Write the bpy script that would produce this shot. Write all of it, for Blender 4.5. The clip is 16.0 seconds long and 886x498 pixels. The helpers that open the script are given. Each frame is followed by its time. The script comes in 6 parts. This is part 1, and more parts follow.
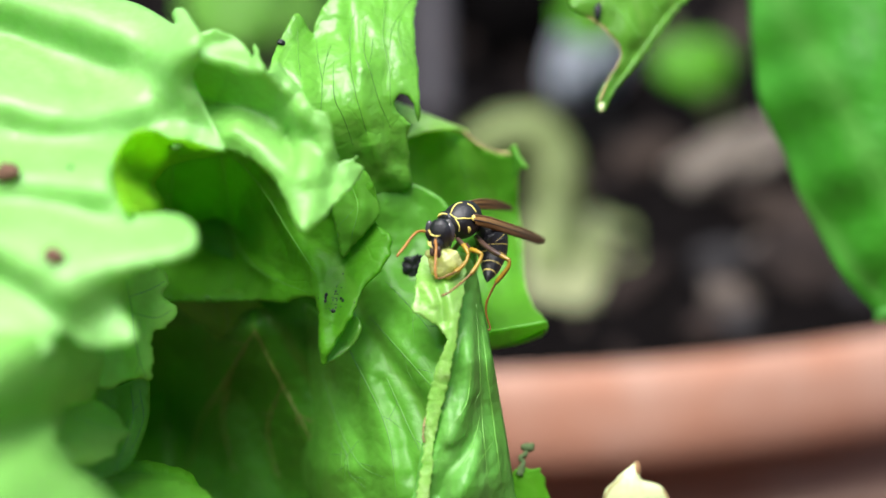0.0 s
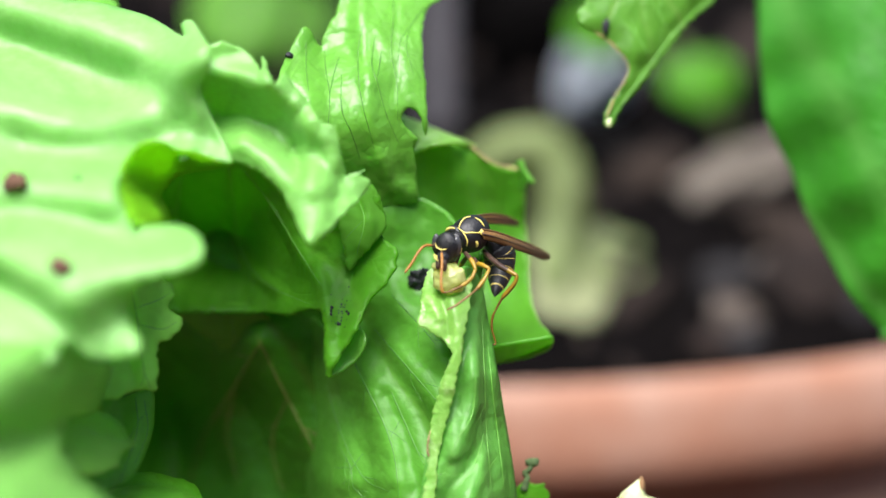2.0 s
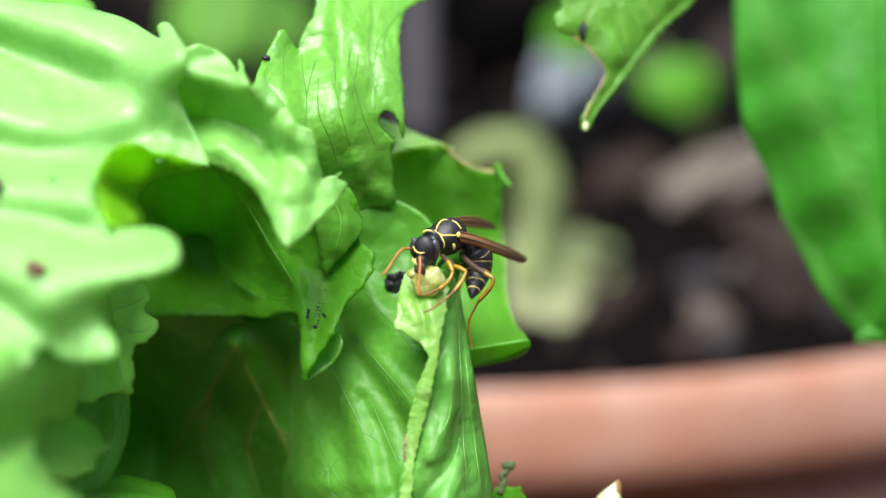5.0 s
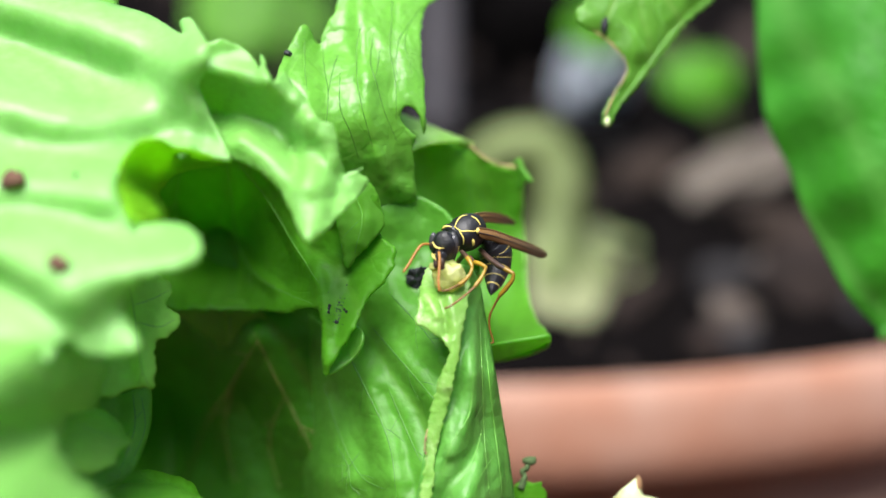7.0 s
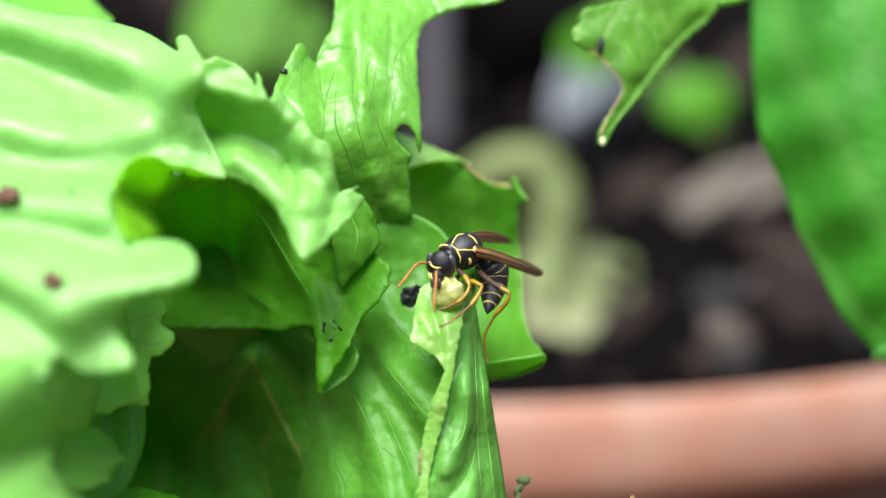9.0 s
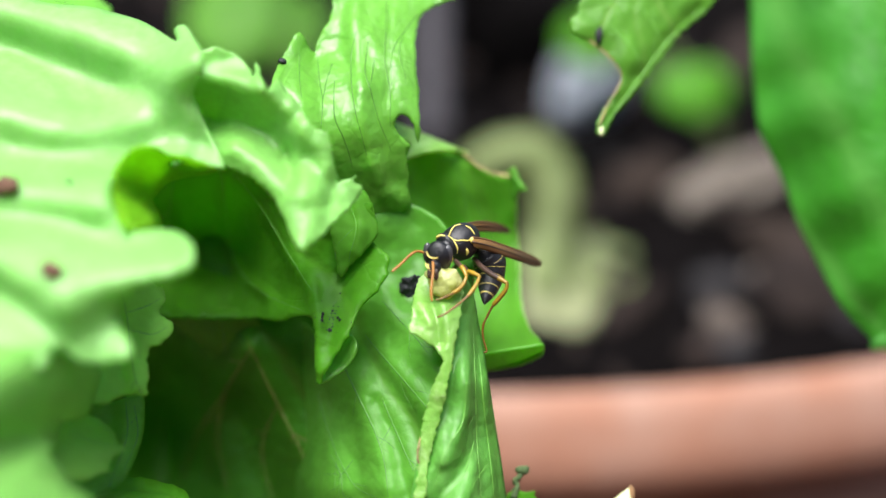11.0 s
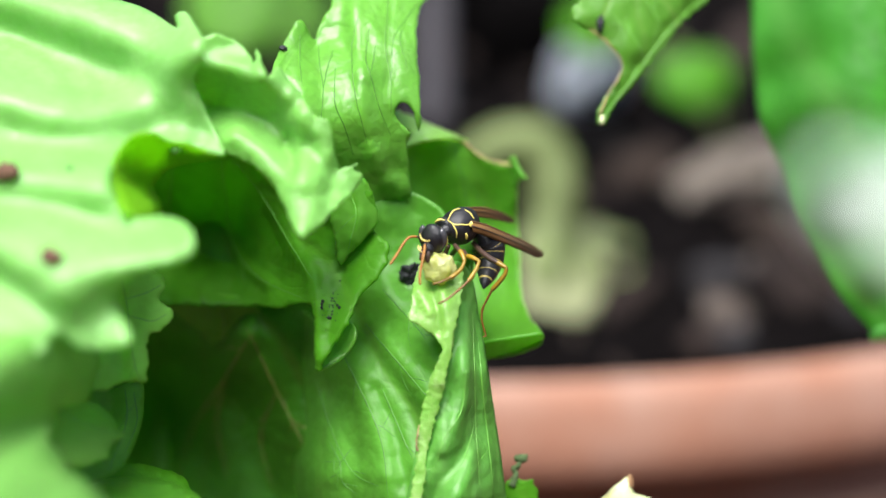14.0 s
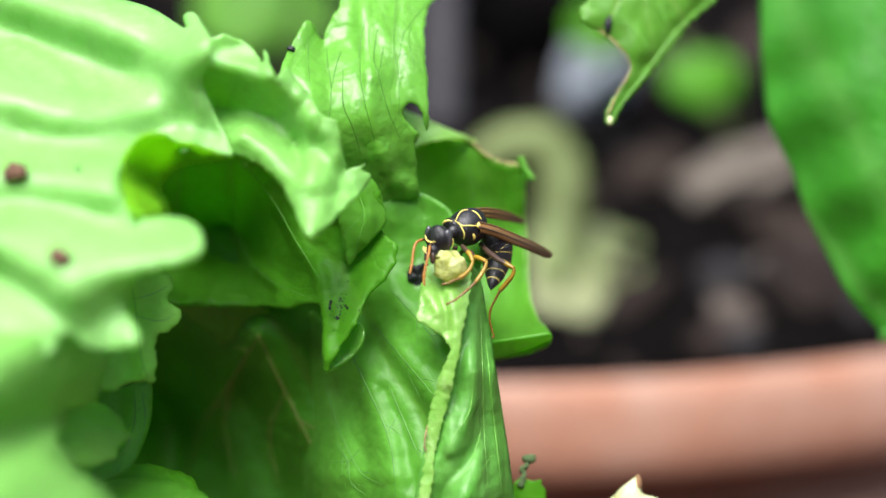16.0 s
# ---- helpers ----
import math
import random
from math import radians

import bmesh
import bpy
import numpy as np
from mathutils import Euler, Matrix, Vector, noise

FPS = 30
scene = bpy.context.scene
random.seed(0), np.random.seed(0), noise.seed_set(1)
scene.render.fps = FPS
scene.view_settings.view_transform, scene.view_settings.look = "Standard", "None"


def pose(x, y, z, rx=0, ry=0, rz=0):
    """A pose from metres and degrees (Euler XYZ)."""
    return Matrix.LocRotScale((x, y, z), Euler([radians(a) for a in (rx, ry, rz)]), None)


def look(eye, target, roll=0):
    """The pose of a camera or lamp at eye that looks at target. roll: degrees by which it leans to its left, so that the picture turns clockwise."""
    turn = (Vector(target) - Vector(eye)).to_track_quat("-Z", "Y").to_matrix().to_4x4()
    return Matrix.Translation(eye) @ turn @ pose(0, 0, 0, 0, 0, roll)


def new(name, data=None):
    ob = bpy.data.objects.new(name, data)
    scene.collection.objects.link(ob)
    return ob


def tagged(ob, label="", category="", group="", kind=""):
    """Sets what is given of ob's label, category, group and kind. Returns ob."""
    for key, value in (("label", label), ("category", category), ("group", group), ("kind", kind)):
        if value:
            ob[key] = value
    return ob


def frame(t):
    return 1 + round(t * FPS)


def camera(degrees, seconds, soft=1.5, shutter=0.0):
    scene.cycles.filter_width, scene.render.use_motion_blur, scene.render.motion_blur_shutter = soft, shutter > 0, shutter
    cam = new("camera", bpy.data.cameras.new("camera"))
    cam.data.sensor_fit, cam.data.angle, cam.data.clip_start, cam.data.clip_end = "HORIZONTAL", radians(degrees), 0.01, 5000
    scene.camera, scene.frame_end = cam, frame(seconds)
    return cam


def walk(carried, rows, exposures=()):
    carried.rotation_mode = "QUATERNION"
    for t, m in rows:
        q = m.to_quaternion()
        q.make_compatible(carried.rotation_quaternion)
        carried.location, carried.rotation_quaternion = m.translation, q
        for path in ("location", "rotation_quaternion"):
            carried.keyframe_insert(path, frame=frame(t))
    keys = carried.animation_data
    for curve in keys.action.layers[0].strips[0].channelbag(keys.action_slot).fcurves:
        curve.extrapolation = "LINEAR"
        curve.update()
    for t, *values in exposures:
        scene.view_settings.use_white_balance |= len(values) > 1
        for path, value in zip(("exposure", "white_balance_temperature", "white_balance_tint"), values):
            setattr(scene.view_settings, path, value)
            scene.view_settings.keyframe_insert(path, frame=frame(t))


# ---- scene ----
# A paper wasp chewing a ball of food on a lettuce that hangs over the rim of a terracotta pot.
# Lengths in the lists below are millimetres.
from mathutils import geometry

MM = 0.001
TILT = 25.0

# ---- camera ----
cam = camera(30.0, 16.0, soft=1.5)
cam.data.dof.use_dof = True
cam.data.dof.focus_distance = 0.1765
cam.data.dof.aperture_fstop = 8.0
HOME = pose(0, -0.30, 0.42, 90 - TILT, 0, 0)
# seconds; tilt up, turn left and lean in degrees away from the resting aim
SWAY = [
    (0, -0.430, -0.143, -0.690), (0.5, -0.295, 0.066, -0.208), (1, 0.283, 0.009, -0.193), (1.5, 0.116, -0.121, -0.205),
    (2, 0.055, 0.070, -0.180), (2.5, -0.179, 0.152, -0.260), (3, -0.419, -0.185, -0.328), (3.5, -0.215, -0.610, -0.252),
    (6, 0.190, -0.722, -0.046), (6.5, -0.114, -0.374, -0.141), (7, 0.000, 0.000, 0.000), (7.5, -0.032, -0.120, -0.017),
    (8, 0.410, -0.394, 0.122), (8.5, 0.554, -0.206, 0.235), (9, 0.647, -0.174, 0.260), (11.5, -0.033, -0.248, 0.260),
    (12, -0.553, -0.464, 0.377), (12.5, -0.613, -0.544, 0.317), (13, -0.653, -0.165, 0.420), (13.5, -0.466, -0.116, 0.496),
    (14, -0.113, -0.222, 0.540), (14.5, -0.122, 0.197, 0.638), (15, -0.271, 0.258, 0.619), (15.5, -0.095, 0.008, 0.639),
    (16, -0.101, 0.057, 0.537),
]
walk(cam, [(t, HOME @ pose(0, 0, 0, a, b, r)) for t, a, b, r in SWAY],
     exposures=((0.0, 0.77, 6350, 10), (16.0, 0.77, 6350, 10)))

# ---- light: a bright hazy sky, the sun behind thin cloud ----
SUN_UP, SUN_ROUND = 76.0, 205.0
world = bpy.data.worlds.new("sky")
scene.world = world
world.use_nodes = True
wn = world.node_tree.nodes
sky = wn.new("ShaderNodeTexSky")
sky.sky_type, sky.sun_disc = "NISHITA", False
sky.sun_elevation, sky.sun_rotation = radians(SUN_UP), radians(SUN_ROUND)
sky.air_density, sky.dust_density = 1.0, 4.0
world.node_tree.links.new(sky.outputs[0], wn["Background"].inputs[0])
wn["Background"].inputs[1].default_value = 0.09
sun = new("sun", bpy.data.lights.new("sun", "SUN"))
sun.data.energy, sun.data.angle, sun.data.color = 5.0, radians(40), (1.0, 0.98, 0.95)
az = radians(SUN_ROUND)
sun.matrix_world = look((0, 0, 3), Vector((0, 0, 3)) - Vector((math.sin(az) * math.cos(radians(SUN_UP)), math.cos(az) * math.cos(radians(SUN_UP)), math.sin(radians(SUN_UP)))))


# ---- materials ----
class Mat:
    """A small builder of node materials."""

    def __init__(self, name, rough=0.5, spec=0.5):
        self.m = bpy.data.materials.new(name)
        self.m.use_nodes = True
        self.t = self.m.node_tree
        self.b = self.t.nodes["Principled BSDF"]
        self.out = self.t.nodes["Material Output"]
        self.b.inputs["Roughness"].default_value = rough
        self.b.inputs["Specular IOR Level"].default_value = spec

    def node(self, kind, **values):
        n = self.t.nodes.new(kind)
        for k, v in values.items():
            if k in n.inputs:
                n.inputs[k].default_value = v
            else:
                setattr(n, k, v)
        return n

    def link(self, a, b):
        self.t.links.new(a, b)

    def noise(self, scale, detail=4, rough=0.55, vector=None):
        n = self.node("ShaderNodeTexNoise", Scale=scale, Detail=detail, Roughness=rough)
        self.link(vector or self.coord(), n.inputs["Vector"])
        return n.outputs["Fac"]

    def coord(self):
        return self.node("ShaderNodeTexCoord").outputs["Object"]

    def uv(self):
        return self.node("ShaderNodeTexCoord").outputs["UV"]

    def math(self, op, a, b=0.0, c=0.0):
        n = self.node("ShaderNodeMath", operation=op)
        for i, v in enumerate((a, b, c)):
            if isinstance(v, (int, float)):
                n.inputs[i].default_value = v
            else:
                self.link(v, n.inputs[i])
        return n.outputs[0]

    def ramp(self, fac, *stops):
        n = self.node("ShaderNodeValToRGB")
        e = n.color_ramp.elements
        while len(e) < len(stops):
            e.new(0.5)
        for i, (p, c) in enumerate(stops):
            e[i].position, e[i].color = p, (*c, 1) if len(c) == 3 else c
        self.link(fac, n.inputs[0])
        return n.outputs[0]

    def mix(self, fac, a, b, kind="MIX"):
        n = self.node("ShaderNodeMix", data_type="RGBA", blend_type=kind)
        for i, v in ((0, fac), (6, a), (7, b)):
            if isinstance(v, (int, float)):
                n.inputs[i].default_value = v
            elif isinstance(v, tuple):
                n.inputs[i].default_value = (*v, 1)
            else:
                self.link(v, n.inputs[i])
        return n.outputs[2]

    def color(self, c):
        if isinstance(c, tuple):
            self.b.inputs["Base Color"].default_value = (*c, 1)
        else:
            self.link(c, self.b.inputs["Base Color"])
        return self

    def bump(self, height, strength=0.4, distance=0.0004):
        n = self.node("ShaderNodeBump", Strength=strength, Distance=distance)
        self.link(height, n.inputs["Height"])
        self.link(n.outputs[0], self.b.inputs["Normal"])
        return n.outputs[0]

    def translucent(self, share, color, normal=None):
        """Lets part of the light through, as a leaf does."""
        tr = self.node("ShaderNodeBsdfTranslucent")
        if isinstance(color, tuple):
            tr.inputs[0].default_value = (*color, 1)
        else:
            self.link(color, tr.inputs[0])
        if normal:
            self.link(normal, tr.inputs["Normal"])
        mx = self.node("ShaderNodeMixShader", Fac=share)
        self.link(self.b.outputs[0], mx.inputs[1])
        self.link(tr.outputs[0], mx.inputs[2])
        self.link(mx.outputs[0], self.out.inputs[0])
        return self


def plain(name, c, rough=0.5, spec=0.5, scale=900, vary=0.25, bump=0.2, distance=0.0002):
    """A material of one colour with fine and coarse mottling and relief."""
    m = Mat(name, rough, spec)
    n = m.noise(scale, 5)
    n2 = m.noise(scale * 0.13, 3)
    f = m.math("MULTIPLY_ADD", n2, 0.6, m.math("MULTIPLY", n, 0.4))
    lo, hi = tuple(v * (1 - vary) for v in c), tuple(min(1, v * (1 + vary)) for v in c)
    m.color(m.ramp(f, (0.3, lo), (0.7, hi)))
    if bump:
        m.bump(n, bump, distance)
    return m.m


def leaf_material(name, blade, vein, through_c, share=0.42, rough=0.38, spec=0.5, dark_vein=0.6, blister=0.3, lateral=14.0, wobble=0.9, tones=None, vein_width=0.04, slant=0.5, cell=1.0, vein_bump=0.5, ripple=0.0, ripple_scale=260):
    """A leaf: mottled blade, side veins that leave the midrib at a slant, a fine net of veins and blisters between them."""
    m = Mat(name, rough, spec)
    uvs = m.uv()
    sep = m.node("ShaderNodeSeparateXYZ")
    wob = m.node("ShaderNodeTexNoise", Scale=0.9, Detail=2.0)
    m.link(uvs, wob.inputs["Vector"])
    add = m.node("ShaderNodeVectorMath", operation="MULTIPLY_ADD")
    m.link(wob.outputs["Color"], add.inputs[0])
    add.inputs[1].default_value = (wobble, wobble, 0.0)
    m.link(uvs, add.inputs[2])
    m.link(add.outputs[0], sep.inputs[0])
    along, across = sep.outputs[0], sep.outputs[1]
    side = m.math("ABSOLUTE", m.math("SUBTRACT", across, 0.45))
    ph = m.math("FRACT", m.math("MULTIPLY", m.math("MULTIPLY_ADD", along, slant, side), lateral / 10.0))
    d1 = m.math("ABSOLUTE", m.math("SUBTRACT", ph, 0.5))
    lat = m.ramp(d1, (0.01, (1, 1, 1)), (vein_width, (0, 0, 0)))
    mid = m.ramp(side, (0.02, (0.4, 0.4, 0.4)), (0.05, (0, 0, 0)))
    vor = m.node("ShaderNodeTexVoronoi", feature="DISTANCE_TO_EDGE", Scale=2.3)
    m.link(add.outputs[0], vor.inputs["Vector"])
    net = m.ramp(vor.outputs["Distance"], (0.0, (1, 1, 1)), (0.045, (0, 0, 0)))
    vor2 = m.node("ShaderNodeTexVoronoi", feature="F1", Scale=7.0)
    m.link(add.outputs[0], vor2.inputs["Vector"])
    veins = m.math("MAXIMUM", m.math("MAXIMUM", m.math("MULTIPLY", lat, 0.8), mid), m.math("MULTIPLY", net, 0.22))
    big = m.noise(70, 3)
    fine = m.noise(900, 4)
    tone = m.math("MULTIPLY_ADD", fine, 0.35, m.math("MULTIPLY", big, 0.65))
    rnd = m.node("ShaderNodeObjectInfo").outputs["Random"]
    tone = m.math("ADD", tone, m.math("MULTIPLY", m.math("SUBTRACT", rnd, 0.5), 0.12))
    lo, hi = tuple(v * 0.72 for v in blade), tuple(min(1, v * 1.28) for v in blade)
    lo, hi = tones or (lo, hi)
    base = m.ramp(tone, (0.34, lo), (0.66, hi))
    col = m.mix(m.math("MULTIPLY", veins, dark_vein), base, vein)
    m.color(col)
    h = m.math("MULTIPLY_ADD", vor2.outputs["Distance"], -0.5 * cell, m.math("MULTIPLY", veins, -vein_bump))
    h = m.math("MULTIPLY_ADD", fine, 0.35, h)
    if ripple:
        h = m.math("MULTIPLY_ADD", m.noise(ripple_scale, 2), ripple, h)
    rg = m.node("ShaderNodeMapRange", **{"To Min": rough * 0.65, "To Max": rough * 1.35})
    m.link(m.noise(260, 3), rg.inputs["Value"])
    m.link(rg.outputs[0], m.b.inputs["Roughness"])
    nrm = m.bump(h, blister, 0.0006)
    thr = m.mix(m.math("MULTIPLY", veins, dark_vein), m.mix(tone, tuple(v * 0.8 for v in through_c), through_c), tuple(v * 0.55 for v in vein))
    m.translucent(share, thr, nrm)
    return m.m


# deeper than the lit leaves' green: part of the shade is in the colour
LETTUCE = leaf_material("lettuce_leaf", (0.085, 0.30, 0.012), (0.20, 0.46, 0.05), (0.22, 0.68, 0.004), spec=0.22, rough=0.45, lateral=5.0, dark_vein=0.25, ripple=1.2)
# darkest copy of the leaf green, with the hollow's shade in its colour
LETTUCE_INNER_SHADED = leaf_material("lettuce_inner_shaded", (0.052, 0.21, 0.010), (0.15, 0.20, 0.03), (0.12, 0.48, 0.004), spec=0.3, rough=0.42, dark_vein=0.3, lateral=5.0, wobble=0.6, ripple=1.5)
LETTUCE_LIGHT = leaf_material("lettuce_light", (0.17, 0.47, 0.05), (0.08, 0.26, 0.02), (0.36, 0.80, 0.02), share=0.42, dark_vein=0.25, lateral=5.0, vein_width=0.03, rough=0.38, spec=0.8, blister=0.35, wobble=0.3, cell=0.9, ripple=1.6, ripple_scale=420)
LETTUCE_MID = leaf_material("lettuce_mid", (0.115, 0.36, 0.036), (0.13, 0.26, 0.03), (0.32, 0.76, 0.012), share=0.45, dark_vein=0.3, lateral=5.0, rough=0.44, spec=0.42, blister=0.3, wobble=0.6, cell=0.9, vein_bump=0.2, vein_width=0.04, ripple=1.6, ripple_scale=350)
LETTUCE_RIBBED = leaf_material("lettuce_ribbed", (0.14, 0.42, 0.06), (0.24, 0.54, 0.13), (0.25, 0.70, 0.03), share=0.45, dark_vein=0.35, rough=0.46, spec=0.65, ripple=1.5, ripple_scale=420, blister=0.4, wobble=0.2, slant=0.04, lateral=30.0, vein_width=0.3, cell=0.6, vein_bump=-0.3)
LETTUCE_BACK = leaf_material("lettuce_backlit", (0.135, 0.40, 0.036), (0.22, 0.48, 0.05), (0.36, 0.78, 0.018), share=0.55, dark_vein=0.25, lateral=5.0, rough=0.42, spec=0.4, ripple=1.4, blister=0.25, wobble=0.4, cell=0.5, vein_bump=0.1)
LETTUCE_PALE = leaf_material("lettuce_pale", (0.25, 0.58, 0.13), (0.26, 0.58, 0.12), (0.48, 0.92, 0.02), share=0.42, dark_vein=0.2, lateral=5.0, rough=0.54, spec=1.0, blister=0.3, cell=0.4, vein_bump=0.1, ripple=1.8, ripple_scale=200, tones=((0.19, 0.52, 0.085), (0.33, 0.65, 0.20)))
LETTUCE_FRILL = leaf_material("lettuce_frill", (0.26, 0.59, 0.13), (0.24, 0.56, 0.10), (0.48, 0.90, 0.02), share=0.45, dark_vein=0.2, lateral=5.0, rough=0.5, spec=1.0, blister=0.3, cell=0.5, vein_bump=0.1, ripple=1.6, ripple_scale=350)
LETTUCE_UNDER = leaf_material("lettuce_under", (0.25, 0.56, 0.10), (0.20, 0.50, 0.06), (0.44, 0.86, 0.03), share=0.5, dark_vein=0.25, lateral=5.0, rough=0.45, spec=0.4, blister=0.25, wobble=0.4, cell=0.5, vein_bump=0.1, ripple=1.4)
VEIN = plain("leaf_vein", (0.075, 0.23, 0.028), 0.4, 0.5, scale=1500, vary=0.2, bump=0.1)
VEIN_PALE = plain("pale_leaf_vein", (0.14, 0.38, 0.05), 0.4, 0.5, scale=1500, vary=0.2, bump=0.1)
VEIN_DARK = plain("dark_leaf_vein", (0.07, 0.22, 0.02), 0.45, 0.4, scale=1500, vary=0.25, bump=0.1)
VEIN_RED = plain("reddish_leaf_vein", (0.16, 0.19, 0.035), 0.45, 0.4, scale=1500, vary=0.3, bump=0.1)


def torn_material():
    m = Mat("lettuce_torn_margin", 0.3, 0.8)
    fine, coarse = m.noise(2200, 3), m.noise(420, 3)
    f = m.math("MULTIPLY_ADD", fine, 0.4, m.math("MULTIPLY", coarse, 0.6))
    m.color(m.ramp(f, (0.36, (0.20, 0.46, 0.07)), (0.52, (0.31, 0.56, 0.13)), (0.68, (0.52, 0.72, 0.32))))
    nrm = m.bump(f, 0.35, 0.0006)
    m.translucent(0.45, (0.55, 0.84, 0.14), nrm)
    return m.m


LETTUCE_TORN = torn_material()
LETTUCE_RIM = plain("lettuce_rim", (0.52, 0.60, 0.30), 0.4, scale=1500, distance=0.0003)
LETTUCE_YELLOW = leaf_material("lettuce_yellow_green", (0.20, 0.48, 0.02), (0.18, 0.44, 0.02), (0.44, 0.86, 0.01), dark_vein=0.2, share=0.55, spec=0.3, lateral=5.0)
BASIL = leaf_material("basil_leaf", (0.042, 0.25, 0.013), (0.14, 0.42, 0.07), (0.07, 0.50, 0.005), share=0.35, rough=0.55, spec=0.35, lateral=6.0, dark_vein=0.55, wobble=0.5, vein_width=0.26)
BASIL_YOUNG = leaf_material("young_basil_leaf", (0.12, 0.34, 0.03), (0.24, 0.44, 0.08), (0.20, 0.56, 0.01), rough=0.45, spec=0.4, ripple=2.0, lateral=7.0, dark_vein=0.5, wobble=0.5)
FLY = plain("pale_fly", (0.62, 0.72, 0.62), 0.5, 0.4, scale=1500, vary=0.2, bump=0.2, distance=0.00005)
BROWNED = plain("browned_edge", (0.36, 0.27, 0.12), 0.7, 0.3, scale=900, vary=0.5, bump=0.5, distance=0.0003)
DRY_TIP = plain("dry_leaf_edge", (0.22, 0.12, 0.05), 0.8, scale=1500)
# blacker than wet soil: the shade of overhanging plants is in the colour
SOIL = plain("potting_soil_shaded", (0.0034, 0.0028, 0.0028), 0.95, 0.02, scale=260, vary=0.55, bump=0.8, distance=0.002)


def bark_material():
    m = Mat("bark_crumb", 0.9, 0.12)
    isl = m.node("ShaderNodeNewGeometry").outputs["Random Per Island"]
    f = m.math("MULTIPLY_ADD", m.noise(400, 4), 0.45, m.math("MULTIPLY", isl, 0.7))
    # the dark stops are lowered to carry the same shade as the soil
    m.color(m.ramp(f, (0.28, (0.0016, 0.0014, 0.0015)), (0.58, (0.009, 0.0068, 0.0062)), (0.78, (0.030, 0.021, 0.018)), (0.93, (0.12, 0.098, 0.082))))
    m.bump(m.noise(500, 4), 0.6, 0.001)
    return m.m


BARK = bark_material()
CHIP = plain("pale_wood_chip", (0.17, 0.145, 0.12), 0.85, 0.3, scale=400, vary=0.3, bump=0.5, distance=0.0008)
BROWN_CHIP = plain("brown_bark_chip", (0.027, 0.019, 0.015), 0.9, 0.15, scale=400, vary=0.5, bump=0.6, distance=0.001)
GREY_CHIP = plain("grey_bark_chip", (0.022, 0.020, 0.021), 0.85, 0.25, scale=400, vary=0.5, bump=0.6, distance=0.001)
# near-black, for made-up lumps that deepen the shade over the far soil
SHADE_LUMP = plain("shade_lump", (0.0022, 0.0018, 0.0018), 0.95, 0.05, scale=400, vary=0.5, bump=0.6, distance=0.001)
STONE = plain("grey_stone", (0.30, 0.33, 0.37), 0.8, 0.3, scale=350, vary=0.2, bump=0.4, distance=0.0006)
STAKE = plain("weathered_stake", (0.068, 0.064, 0.072), 0.85, 0.3, scale=300, vary=0.25, bump=0.5, distance=0.0006)
WILTED = plain("wilted_leaf", (0.115, 0.15, 0.048), 0.6, 0.4, scale=150, vary=0.5, bump=0.4, distance=0.0008)
WILTED_PALE = plain("wilted_leaf_pale", (0.22, 0.24, 0.12), 0.6, 0.4, scale=150, vary=0.3, bump=0.4, distance=0.0008)
WILTED_GREEN = plain("wilted_leaf_green", (0.12, 0.15, 0.055), 0.6, 0.4, scale=150, vary=0.5, bump=0.4, distance=0.0008)
WALL = plain("wall_plaster", (0.16, 0.13, 0.11), 0.9, 0.3, scale=40, vary=0.15, bump=0.4, distance=0.002)
# made-up ground colour: dark to cut bounced light, red-brown to warm it
BOUNCE_GROUND = plain("bounce_ground", (0.085, 0.042, 0.026), 0.9, 0.2, scale=60, vary=0.2, bump=0.4, distance=0.001)


def terracotta():
    m = Mat("terracotta", 0.85, 0.25)
    f = m.math("MULTIPLY_ADD", m.noise(24, 4), 0.6, m.math("MULTIPLY", m.noise(500, 4), 0.4))
    salt = m.ramp(m.noise(22, 5, 0.6), (0.44, (0, 0, 0)), (0.66, (0.75, 0.75, 0.75)))
    m.color(m.mix(salt, m.ramp(f, (0.3, (0.27, 0.125, 0.08)), (0.7, (0.36, 0.185, 0.125))), (0.39, 0.28, 0.23)))
    m.bump(m.noise(700, 4), 0.4, 0.0004)
    return m.m


TERRACOTTA = terracotta()
BLACK = plain("black_cuticle", (0.008, 0.008, 0.010), 0.4, 0.5, scale=6500, vary=0.4, bump=0.8, distance=0.00008)
EYE = plain("dark_eye", (0.05, 0.05, 0.055), 0.26, 0.6, scale=6000, vary=0.2, bump=0.1, distance=0.00002)
YELLOW = plain("yellow_marking", (0.70, 0.58, 0.14), 0.45, 0.4, scale=2500, vary=0.15, bump=0.15, distance=0.00005)
DULL_BAND = plain("dull_yellow_band", (0.46, 0.36, 0.09), 0.5, 0.4, scale=1600, vary=0.5, bump=0.15, distance=0.00005)
ORANGE = plain("orange_antenna", (0.31, 0.125, 0.014), 0.45, 0.5, scale=3500, vary=0.25, bump=0.25, distance=0.00004)
TARSUS = plain("rusty_foot", (0.17, 0.08, 0.012), 0.4, 0.5, scale=1800, vary=0.3, bump=0.2, distance=0.00004)
LEG = plain("amber_leg", (0.27, 0.165, 0.012), 0.38, 0.5, scale=1300, vary=0.5, bump=0.2, distance=0.00004)
WING_VEIN = plain("amber_wing_vein", (0.13, 0.065, 0.025), 0.35, 0.5, scale=1800, vary=0.3, bump=0.1)
LEG_DARK = plain("dark_brown_leg", (0.055, 0.03, 0.02), 0.4, 0.5, scale=1800, vary=0.4, bump=0.2, distance=0.00004)
FRASS = plain("black_dropping", (0.008, 0.010, 0.012), 0.55, 0.4, scale=2500, vary=0.5, bump=0.6, distance=0.0003)
